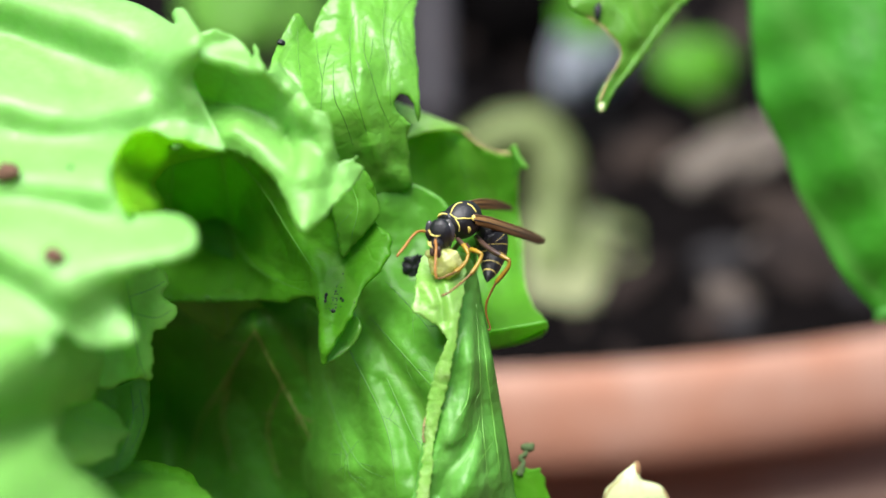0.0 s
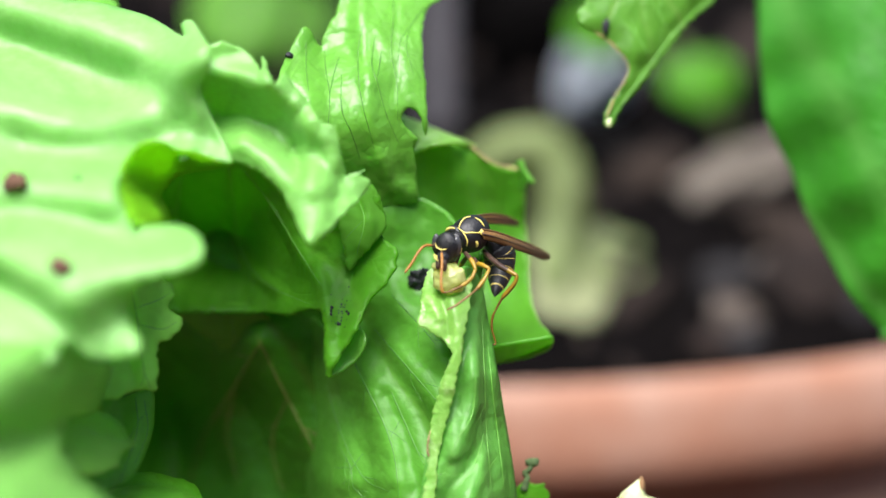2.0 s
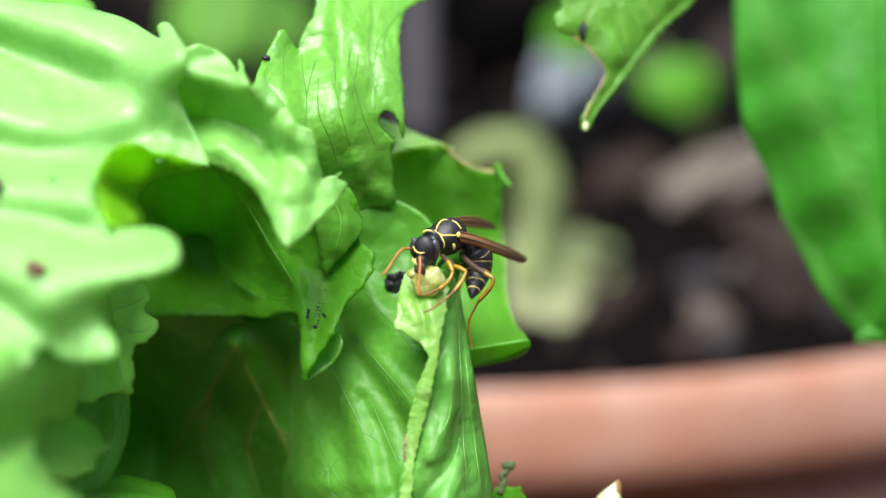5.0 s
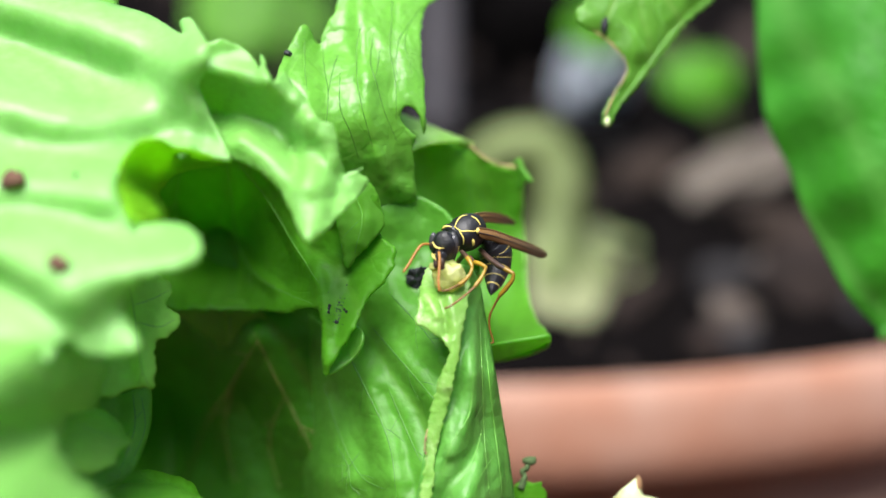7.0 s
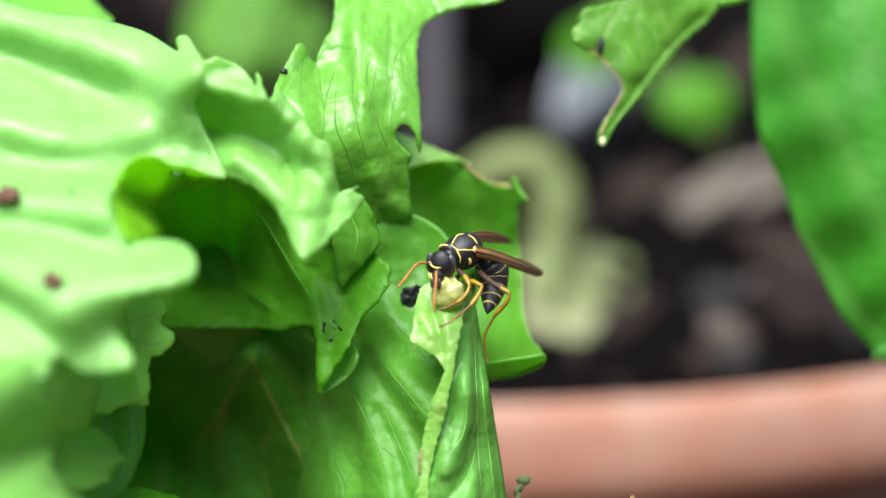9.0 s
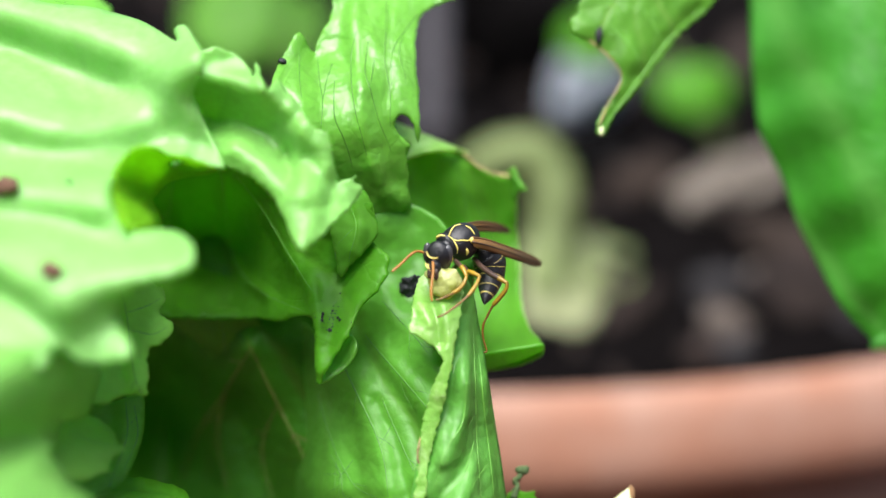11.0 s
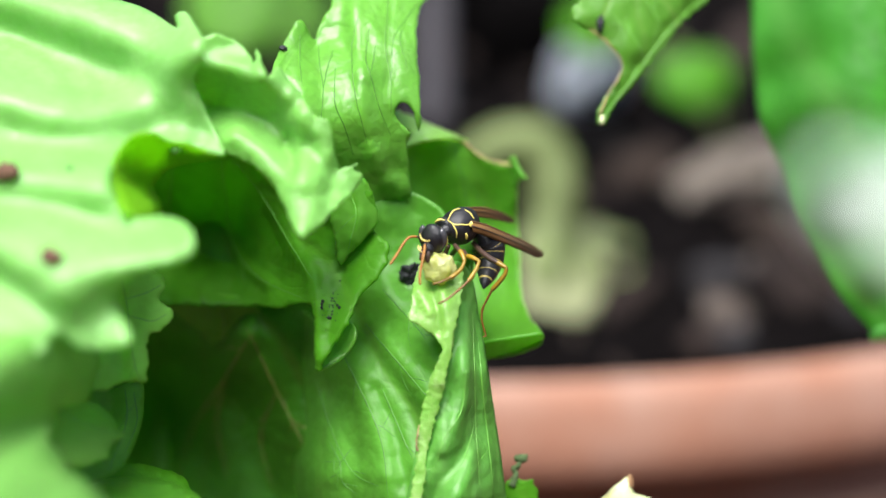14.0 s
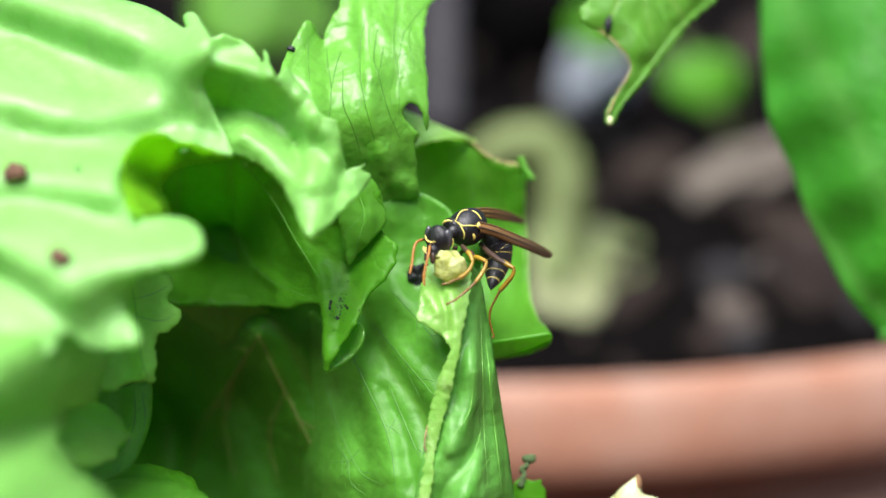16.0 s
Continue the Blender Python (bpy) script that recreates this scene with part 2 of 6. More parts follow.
STUB = plain("dry_green_stub", (0.06, 0.10, 0.035), 0.8, 0.3, scale=1200, vary=0.4, bump=0.5, distance=0.0003)
CRUMB = plain("brown_crumb", (0.14, 0.075, 0.05), 0.9, 0.3, scale=1500, vary=0.35, bump=0.6, distance=0.0003)


def wing_material():
    m = Mat("smoky_wing", 0.3, 0.5)
    sep = m.node("ShaderNodeSeparateXYZ")
    m.link(m.uv(), sep.inputs[0])
    f = m.math("MULTIPLY_ADD", m.noise(600, 4), 0.35, sep.outputs[0])
    m.color(m.ramp(f, (0.15, (0.30, 0.16, 0.05)), (0.6, (0.19, 0.10, 0.04)), (1.0, (0.09, 0.055, 0.032))))
    m.bump(m.noise(2500, 2), 0.2, 0.00004)
    m.translucent(0.25, (0.30, 0.14, 0.05))
    return m.m


def flesh_material():
    m = Mat("chewed_flesh", 0.22, 0.6)
    n = m.noise(700, 4)
    m.color(m.ramp(n, (0.35, (0.42, 0.46, 0.11)), (0.65, (0.66, 0.70, 0.32))))
    m.bump(n, 0.7, 0.0007)
    m.translucent(0.4, (0.78, 0.82, 0.15))
    return m.m


WING, FLESH = wing_material(), flesh_material()


# ---- building helpers ----
def link_mesh(name, me, parent=None, label="", m=None):
    ob = new(name, me)
    if m is not None:
        ob.matrix_basis = m
    if parent:
        ob.parent = parent
    if label:
        tagged(ob, label)
    return ob


def part(name, bm, material, parent=None, label="", smooth=True):
    me = bpy.data.meshes.new(name)
    for f in bm.faces:
        f.smooth = smooth
    bm.to_mesh(me)
    bm.free()
    for mt in material if isinstance(material, (list, tuple)) else (material,):
        me.materials.append(mt)
    return link_mesh(name, me, parent, label)


def thing(name, at, label, category, group="", m=None):
    """An empty at a thing's base, which carries its parts."""
    e = new(name)
    e.empty_display_size = 0.01
    e.matrix_basis = m if m is not None else Matrix.Translation(Vector(at) * MM)
    return tagged(e, label, category, group)


def spline(points, n):
    """n points of a smooth curve through the given ones."""
    p = np.array(points, float)
    if len(p) == 2:
        return np.array([p[0] + (p[1] - p[0]) * k / (n - 1) for k in range(n)])
    q = np.vstack([2 * p[0] - p[1], p, 2 * p[-1] - p[-2]])
    out = []
    for k in range(n):
        x = k / (n - 1) * (len(p) - 1)
        i = min(int(x), len(p) - 2)
        t = x - i
        a, b, c, d = q[i:i + 4]
        out.append(0.5 * (2 * b + (c - a) * t + (2 * a - 5 * b + 4 * c - d) * t * t + (3 * b - a - 3 * c + d) * t ** 3))
    return np.array(out)


def wave(v, scale, seed=0.0):
    return noise.noise(Vector((v[0] * scale + seed * 7.3, v[1] * scale - seed * 3.1, v[2] * scale + seed)))


def blade(name, parent, material, curves, step=0.8, thick=0.35, billow=0.0, billow_size=18.0, ruffle=0.0, ruffles=9.0,
          teeth=0.0, tooth=3.0, sides=(0, 1), holes=(), lateral=0.0, lateral_n=6, flutes=0.0, flute_n=8, seed=0.0, label="", mid=0.5):
    """A leaf lofted through curves that run across it. billow: swelling between veins; ruffle: waves that grow towards
    its edges; teeth: the uneven toothed edge; holes: (place, radius) eaten out of it; flutes: ribs that run along it."""
    rows = [spline(c, 24) for c in curves]
    length = sum(np.linalg.norm(rows[i + 1][12] - rows[i][12]) for i in range(len(rows) - 1))
    width = max(np.linalg.norm(r[-1] - r[0]) for r in rows)
    nu, nv = max(6, int(length / step)), max(5, int(width / step))
    rows = np.array([spline(c, nv) for c in curves])
    grid = np.array([spline(rows[:, j], nu) for j in range(nv)]).transpose(1, 0, 2)
    du, dv = np.gradient(grid, axis=0), np.gradient(grid, axis=1)
    nrm = np.cross(du, dv)
    nrm /= np.linalg.norm(nrm, axis=2)[..., None] + 1e-9
    out = dv / (np.linalg.norm(dv, axis=2)[..., None] + 1e-9)
    bm = bmesh.new()
    uvl = bm.loops.layers.uv.new("UVMap")
    vs = []
    for i in range(nu):
        line = []
        for j in range(nv):
            u, v = i / (nu - 1), j / (nv - 1)
            g = grid[i, j]
            p = g.copy()
            edge = 0.0
            if 1 in sides:
                edge = max(edge, v)
            if 0 in sides:
                edge = max(edge, 1 - v)
            e = max(0.0, (edge - 0.55) / 0.45) ** 2
            p += nrm[i, j] * billow * (wave(g, 1 / billow_size, seed) + 0.5 * wave(g, 2.3 / billow_size, seed + 5))
            p += nrm[i, j] * ruffle * e * (math.sin(u * ruffles * 6.283 + 5 * wave(g, 0.05, seed)) + 0.8 * wave(g, 0.22, seed + 2))
            if lateral:
                p += nrm[i, j] * lateral * math.sin((u * lateral_n - 1.1 * abs(v - 0.5)) * 6.283 + wave(g, 0.05, seed)) * min(1.0, 4 * abs(v - 0.5))
            if flutes:
                p += nrm[i, j] * flutes * (0.6 + 1.2 * abs(wave((v * 4, u, 0), 1.0, seed))) * math.sin((v + 0.07 * math.sin(v * 11 + seed)) * flute_n * 6.283 + 2 * wave(g, 0.03, seed))
            if teeth:
                for sd, sg in ((0, -1), (1, 1)):
                    if sd in sides:
                        far = (1 - v) if sd else v
                        if far < 0.16:
                            s = u * length / tooth + 1.1 * wave((u * length * 0.2, sd * 9, seed), 1.0)
                            saw = (s % 1.0) ** 2.2
                            p += out[i, j] * sg * (1 - far / 0.16) * teeth * (saw - 0.35 + 1.1 * wave((u * length * 0.12, sd * 5, seed + 1), 1.0))
            line.append(bm.verts.new(p * MM))
        vs.append(line)
    for i in range(nu - 1):
        for j in range(nv - 1):
            c = grid[i, j]
            if any(np.linalg.norm(c - np.array(h)) < r * (1 + 0.5 * wave(c, 0.5, seed)) for h, r in holes):
                continue
            f = bm.faces.new((vs[i][j], vs[i + 1][j], vs[i + 1][j + 1], vs[i][j + 1]))
            for lp, (a, b) in zip(f.loops, ((i, j), (i + 1, j), (i + 1, j + 1), (i, j + 1))):
                lp[uvl].uv = (a / (nu - 1) * length * 0.1, (b / (nv - 1) - mid) * width * 0.1)
    if holes:
        for v in [v for v in bm.verts if not v.link_faces]:
            bm.verts.remove(v)
    ob = part(name, bm, material, parent, label)
    if thick:
        so = ob.modifiers.new("thickness", "SOLIDIFY")
        so.thickness, so.offset = thick * MM, 0.0
    return ob


def tube(bm, points, radii, sides=10, n=24, mat=0, lump=0.0, seed=0.0):
    """A round limb along a smooth curve, its radius running through the given ones."""
    c = spline(points, n)
    r = np.interp(np.linspace(0, 1, n), np.linspace(0, 1, len(radii)), radii)
    t = np.gradient(c, axis=0)
    t /= np.linalg.norm(t, axis=1)[:, None] + 1e-9
    a = np.cross(t[0], (0.3, 0.9, 0.31))
    rings = []
    for k in range(n):
        a = a - t[k] * np.dot(a, t[k])
        a /= np.linalg.norm(a) + 1e-9
        b = np.cross(t[k], a)
        ring = []
        for s in range(sides):
            th = 2 * math.pi * s / sides
            p = c[k] + (a * math.cos(th) + b * math.sin(th)) * r[k]
            if lump:
                p += (a * math.cos(th) + b * math.sin(th)) * lump * wave(p, 1.0 / max(r.max(), 0.01), seed)
            ring.append(bm.verts.new(p * MM))
        rings.append(ring)
    for k in range(n - 1):
        for s in range(sides):
            f = bm.faces.new((rings[k][s], rings[k][(s + 1) % sides], rings[k + 1][(s + 1) % sides], rings[k + 1][s]))
            f.material_index = mat(k / (n - 1)) if callable(mat) else mat
    for ring, flip in ((rings[0], True), (rings[-1], False)):
        f = bm.faces.new(ring[::-1] if flip else ring)
        f.material_index = mat(0.0 if flip else 1.0) if callable(mat) else mat
    return bm


def blob(bm, centre, size, axes=None, lump=0.1, scale=1.0, sub=3, seed=0.0, mat=0):
    """A lumpy egg: half sizes along its axes, lumps as a share of its size."""
    r = bmesh.ops.create_icosphere(bm, subdivisions=sub, radius=1.0)
    m = axes if axes is not None else Matrix.Identity(3)
    for v in r["verts"]:
        q = v.co.copy()
        q *= 1 + lump * noise.noise(q * scale + Vector((seed * 3.7, seed, -seed * 2.1)))
        v.co = (m @ Vector((q.x * size[0], q.y * size[1], q.z * size[2])) + Vector(centre)) * MM
        for f in v.link_faces:
            f.material_index = mat
    return bm


def basis(fwd, up):
    """Axes from a forward and an upward direction: x forward, y to the left, z up."""
    f = Vector(fwd).normalized()
    l = Vector(up).cross(f).normalized()
    return Matrix((f, l, f.cross(l))).transposed()


# ---- ground, pot and soil ----
def ground():
    bm = bmesh.new()
    n = 40
    vs = [[bm.verts.new((120 * math.copysign(abs(a) ** 3, a), 120 * math.copysign(abs(b) ** 3, b), 0.004 * noise.noise(Vector((a * 30, b * 30, 0)))))
           for b in np.linspace(-1, 1, n)] for a in np.linspace(-1, 1, n)]
    for i in range(n - 1):
        for j in range(n - 1):
            bm.faces.new((vs[i][j], vs[i + 1][j], vs[i + 1][j + 1], vs[i][j + 1]))
    g = part("ground", bm, BOUNCE_GROUND)
    return tagged(g, "unseen ground under the pot, dark red-brown to tint bounced light", "ground", kind="structure")


RIM_Z, POT_R, POT_X = 267.0, 330.0, -5.0
POT_Y = -41.0 + POT_R
SOIL_Z = RIM_Z - 10.0


def lathe(name, profile, material, parent, label="", n=160, cap=True):
    bm = bmesh.new()
    rings = []
    for r, z in profile:
        rings.append([bm.verts.new((r * MM * math.cos(2 * math.pi * k / n), r * MM * math.sin(2 * math.pi * k / n), z * MM)) for k in range(n)])
    for a, b in zip(rings, rings[1:]):
        for k in range(n):
            bm.faces.new((a[k], a[(k + 1) % n], b[(k + 1) % n], b[k]))
    if cap:
        bm.faces.new(rings[0][::-1])
    return part(name, bm, material, parent, label)


def pot():
    p = thing("terracotta_pot", (POT_X, POT_Y, 0), "wide terracotta flower pot with a rounded lip, full of soil", "flower pot")
    R, Z = POT_R, RIM_Z
    lathe("pot_wall", [(R * 0.72, 3), (R * 0.74, 5), (R - 16, Z - 17), (R - 21, Z - 17), (R * 0.70, 12), (5, 12)], TERRACOTTA, p)
    lathe("lip", [(R - 16, Z - 18), (R - 3, Z - 18), (R - 0.6, Z - 17.2), (R, Z - 15.5), (R - 1.6, Z - 10), (R - 4, Z - 4), (R - 5.6, Z - 1.2), (R - 7.5, Z - 0.1), (R - 9, Z),
                  (R - 11, Z - 1.0), (R - 12.5, Z - 4), (R - 16, Z - 18.5)], TERRACOTTA, p, cap=False)
    return p


def soil():
    bm = bmesh.new()
    n, R = 150, POT_R - 10
    vs = {}
    for i in range(n):
        for j in range(n):
            x, y = (2 * i / (n - 1) - 1) * R, (2 * j / (n - 1) - 1) * R
            if x * x + y * y < R * R * 1.02:
                z = 3.5 * noise.noise(Vector((x, y, 0)) * 0.03) + 2.5 * noise.noise(Vector((x, y, 3)) * 0.11) + 1.5 * noise.noise(Vector((x, y, 7)) * 0.3)
                vs[i, j] = bm.verts.new((x * MM, y * MM, z * MM))
    for (i, j) in list(vs):
        q = [(i, j), (i + 1, j), (i + 1, j + 1), (i, j + 1)]
        if all(k in vs for k in q):
            bm.faces.new([vs[k] for k in q])
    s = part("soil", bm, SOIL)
    s.location = (POT_X * MM, POT_Y * MM, SOIL_Z * MM)
    return tagged(s, "dark crumbly potting soil filling the pot, shade put into its colour", "soil", kind="stuff")


def crumbs():
    """Loose bark and clods on the soil."""
    rng = random.Random(4)
    bm = bmesh.new()
    for k in range(900):
        a, r = rng.uniform(0, 6.283), (POT_R - 24) * math.sqrt(rng.random())
        x, y = r * math.cos(a), r * math.sin(a)
        s = rng.uniform(2.5, 6.0) if k % 4 else rng.uniform(6.0, 14.0)
        ax = Euler((rng.uniform(-0.5, 0.5), rng.uniform(-0.5, 0.5), rng.uniform(0, 6.3))).to_matrix()
        blob(bm, (x, y, rng.uniform(0.5, 2.5)), (s, s * rng.uniform(0.4, 0.9), s * rng.uniform(0.3, 0.6)), ax, 0.45, 1.6, 1, k * 0.37)
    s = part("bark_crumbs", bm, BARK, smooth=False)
    s.location = (POT_X * MM, POT_Y * MM, SOIL_Z * MM)
    return tagged(s, "dark brown bark crumbs and clods lying on the soil, deepened for shade", "bark", kind="stuff")


def sky_block_wall():
    """A plain unseen wall behind the viewer, added to hold back the low front sky."""
    bm = bmesh.new()
    bmesh.ops.create_cube(bm, size=1.0)
    bmesh.ops.transform(bm, matrix=Matrix.Diagonal((14.0, 0.2, 2.8, 1)), verts=bm.verts)
    w = part("wall_south", bm, WALL, smooth=False)
    w.location = (0, -4.0, 1.4)
    return tagged(w, "plain brown unseen wall added to block low sky", "wall", kind="structure")


ground()
sky_block_wall()
pot()
soil()
crumbs()


# ---- the lettuce ----
# Its leaves share one space: x to the side, y away from the viewer's side, z up along the sloping heap of leaves.
CROWN = Vector((-40, -20, SOIL_Z - 1))
HEAP = Matrix.Translation(Vector((0, -140.04, 345.41)) * MM) @ pose(0, 0, 0, -TILT, 0, 0)
lettuce = thing("lettuce_plant", CROWN, "bright green leaf lettuce hanging over the pot rim", "lettuce")
lettuce_shift = Matrix.Translation(CROWN * -MM)


def plate(controls):
    """A smooth bent surface: the depth y over (x, z), through control points (x, z, y)."""
    c = np.array(controls, float)
    p, n = c[:, :2], len(c)
    kernel = lambda d: np.where(d > 1e-9, d * d * np.log(d + 1e-12), 0.0)
    a = np.zeros((n + 3, n + 3))
    a[:n, :n] = kernel(np.linalg.norm(p[:, None] - p[None], axis=2)) + np.eye(n) * 0.02
    a[:n, n], a[:n, n + 1:] = 1, p
    a[n, :n], a[n + 1:, :n] = 1, p.T
    w = np.linalg.solve(a, np.concatenate([c[:, 2], np.zeros(3)]))
    return lambda q: kernel(np.linalg.norm(q[:, None] - p[None], axis=2)) @ w[:n] + w[n] + q @ w[n + 1:]


def from_line(q, line):
    """Distances of points from a line of points."""
    line = np.array(line, float)
    best = np.full(len(q), 1e9)
    for a, b in zip(line, line[1:]):
        d = b - a
        t = np.clip(((q - a) @ d) / (d @ d + 1e-12), 0, 1)
        best = np.minimum(best, np.linalg.norm(q - a - t[:, None] * d, axis=1))
    return best


def folded(controls, folds):
    """The depth of a leaf: a bent surface with folds (line, height towards the viewer, width)."""
    base = plate(controls)
    lines = [(spline(np.array(l, float).reshape(-1, 2), 40), h, w) for l, h, w in folds]

    def depth(q):
        y = base(q)
        for l, h, w in lines:
            d = from_line(q, l) / w
            y = y - h * np.exp(-(d / 1.4) ** 2)
        return y
    return depth


def inside(q, ring):
    hit = np.zeros(len(q), bool)
    x, z = q[:, 0], q[:, 1]
    for (ax, az), (bx, bz) in zip(ring, np.roll(ring, -1, axis=0)):
        if az != bz:
            hit ^= ((az > z) != (bz > z)) & (x < (bx - ax) * (z - az) / (bz - az) + ax)
    return hit


def margin(outline, step, teeth, tooth, seed):
    """The closed edge of a leaf: a smooth line through the outline, nicked and toothed."""
    p = np.array(outline, float).reshape(-1, 2)
    n = len(p)
    out = []
    for i in range(n):
        a, b, c, d = p[i - 1], p[i], p[(i + 1) % n], p[(i + 2) % n]
        k = max(1, int(np.linalg.norm(c - b) / step))
        for t in np.arange(k) / k:
            out.append(0.5 * (2 * b + (c - a) * t + (2 * a - 5 * b + 4 * c - d) * t * t + (3 * b - a - 3 * c + d) * t ** 3))
    out = np.array(out)
    if teeth:
        way = np.roll(out, -1, 0) - np.roll(out, 1, 0)
        way /= np.linalg.norm(way, axis=1)[:, None] + 1e-9
        s = np.cumsum(np.linalg.norm(out - np.roll(out, 1, 0), axis=1))
        for i in range(len(out)):
            ph = s[i] / tooth + 1.2 * wave((s[i] * 0.5 / tooth, 3.0, seed), 1.0)
            out[i] += np.array((way[i, 1], -way[i, 0])) * teeth * ((ph % 1.0) ** 2.2 - 0.35 + 0.9 * wave((s[i] * 1.7 / tooth, 1.0, seed), 1.0))
    return out


def lettuce_leaf(outline, controls, folds=(), material=None, label="", step=0.5, teeth=0.0, tooth=2.5, curl=0.0, curl_width=1.2,
                 billow=0.3, billow_size=5.0, quilt=0.0, veins=(), vein_material=None, vein_r=0.09, twigs=0, thick=0.35, axis=90.0, seed=0, plant=None):
    """One leaf: a nicked outline over a folded surface, its margin curled, swollen between veins, with raised veins."""
    rng = random.Random(int(seed * 10) + 5)
    depth0 = folded(controls, folds)
    ring = margin(outline, step * 0.7, teeth, tooth, seed)
    lo, hi = ring.min(0), ring.max(0)
    gx, gz = np.meshgrid(np.arange(lo[0], hi[0], step), np.arange(lo[1], hi[1], step * 0.87))
    gx = gx + (np.arange(gx.shape[0]) % 2)[:, None] * step * 0.5
    q = np.stack([gx.ravel(), gz.ravel()], 1)
    q += np.array([[rng.uniform(-0.12, 0.12) * step for _ in (0, 1)] for _ in q])
    q = q[inside(q, ring)]
    closed = np.vstack([ring, ring[:1]])
    q = q[from_line(q, closed) > step * 0.45]

    def depth(p):
        y = depth0(p)
        e = from_line(p, closed)
        extra = []
        for (x, z), ee in zip(p, e):
            v = (x, z, seed * 3.3)
            d = billow * (wave(v, 1 / billow_size, seed) + 0.5 * wave(v, 2.3 / billow_size, seed + 5))
            if quilt:
                d += quilt * abs(wave(v, 0.8, seed + 2))
            if curl:
                d += curl * math.exp(-ee / curl_width) * (0.5 + 1.6 * wave(v, 0.28, seed + 9))
            extra.append(d)
        return y + np.array(extra)

    pts = np.vstack([ring, q])
    n = len(ring)
    co, _, faces, *_ = geometry.delaunay_2d_cdt([Vector(p) for p in pts], [], [list(range(n))], 1, 1e-5)
    flat = np.array([(v.x, v.y) for v in co])
    y = depth(flat)
    bm = bmesh.new()
    uvl = bm.loops.layers.uv.new("UVMap")
    vs = [bm.verts.new((x * MM, d * MM, z * MM)) for (x, z), d in zip(flat, y)]
    ca, sa = math.cos(radians(axis)), math.sin(radians(axis))
    mid = (lo + hi) / 2
    for f in faces:
        if len(set(f)) < 3:
            continue
        face = bm.faces.new([vs[k] for k in f])
        for lp, k in zip(face.loops, f):
            dx, dz = flat[k] - mid
            lp[uvl].uv = (0.1 * (dx * ca + dz * sa), 0.1 * (dz * ca - dx * sa))
    ob = part("leaf", bm, material or LETTUCE, plant or lettuce, label)
    ob.matrix_basis = (plant or lettuce).matrix_basis.inverted() @ HEAP
    so = ob.modifiers.new("thickness", "SOLIDIFY")
    so.thickness, so.offset = thick * MM, 0.0
    lines = []
    for v in veins:
        main = spline(np.array(v, float).reshape(-1, 2), 40)
        lines.append((main, 1.0))
        for k in range(twigs):
            i = int(4 + 32 * (k + rng.random()) / twigs)
            d = main[min(i + 2, 39)] - main[i]
            a = math.atan2(d[1], d[0]) + (1 if k % 2 else -1) * rng.uniform(0.5, 0.9)
            at, twig = main[i].copy(), [main[i].copy()]
            for _ in range(rng.randint(5, 11)):
                a += rng.uniform(-0.12, 0.12)
                at = at + 0.35 * np.array((math.cos(a), math.sin(a)))
                twig.append(at.copy())
            lines.append((np.array(twig), 0.55))
    for line, size in lines:
        line = line[inside(line, ring)]
        if len(line) > 4:
            r, h = vein_r * size, 0.15
            d = depth(line)
            sx, sz = (depth(line + np.array((h, 0))) - d) / h, (depth(line + np.array((0, h))) - d) / h
            up = np.stack([sx, -np.ones(len(d)), sz], 1)
            up /= np.linalg.norm(up, axis=1)[:, None]
            on = np.stack([line[:, 0], d, line[:, 1]], 1) + up * (thick * 0.5 - r * 0.1)
            bm = tube(bmesh.new(), on, [r * 0.4, r, r * 0.9, r * 0.7, r * 0.25], 6, len(line))
            part("vein", bm, vein_material or VEIN, ob)
    return ob


def on_leaf(ob, x, z, proud=0.0):
    """The place on the viewer's side of a leaf at (x, z) of the leaves' space."""
    me = ob.data
    best = min(me.vertices, key=lambda v: (v.co.x - x * MM) ** 2 + (v.co.z - z * MM) ** 2)
    return HEAP @ Vector((x * MM, best.co.y - (0.2 + proud) * MM, z * MM))


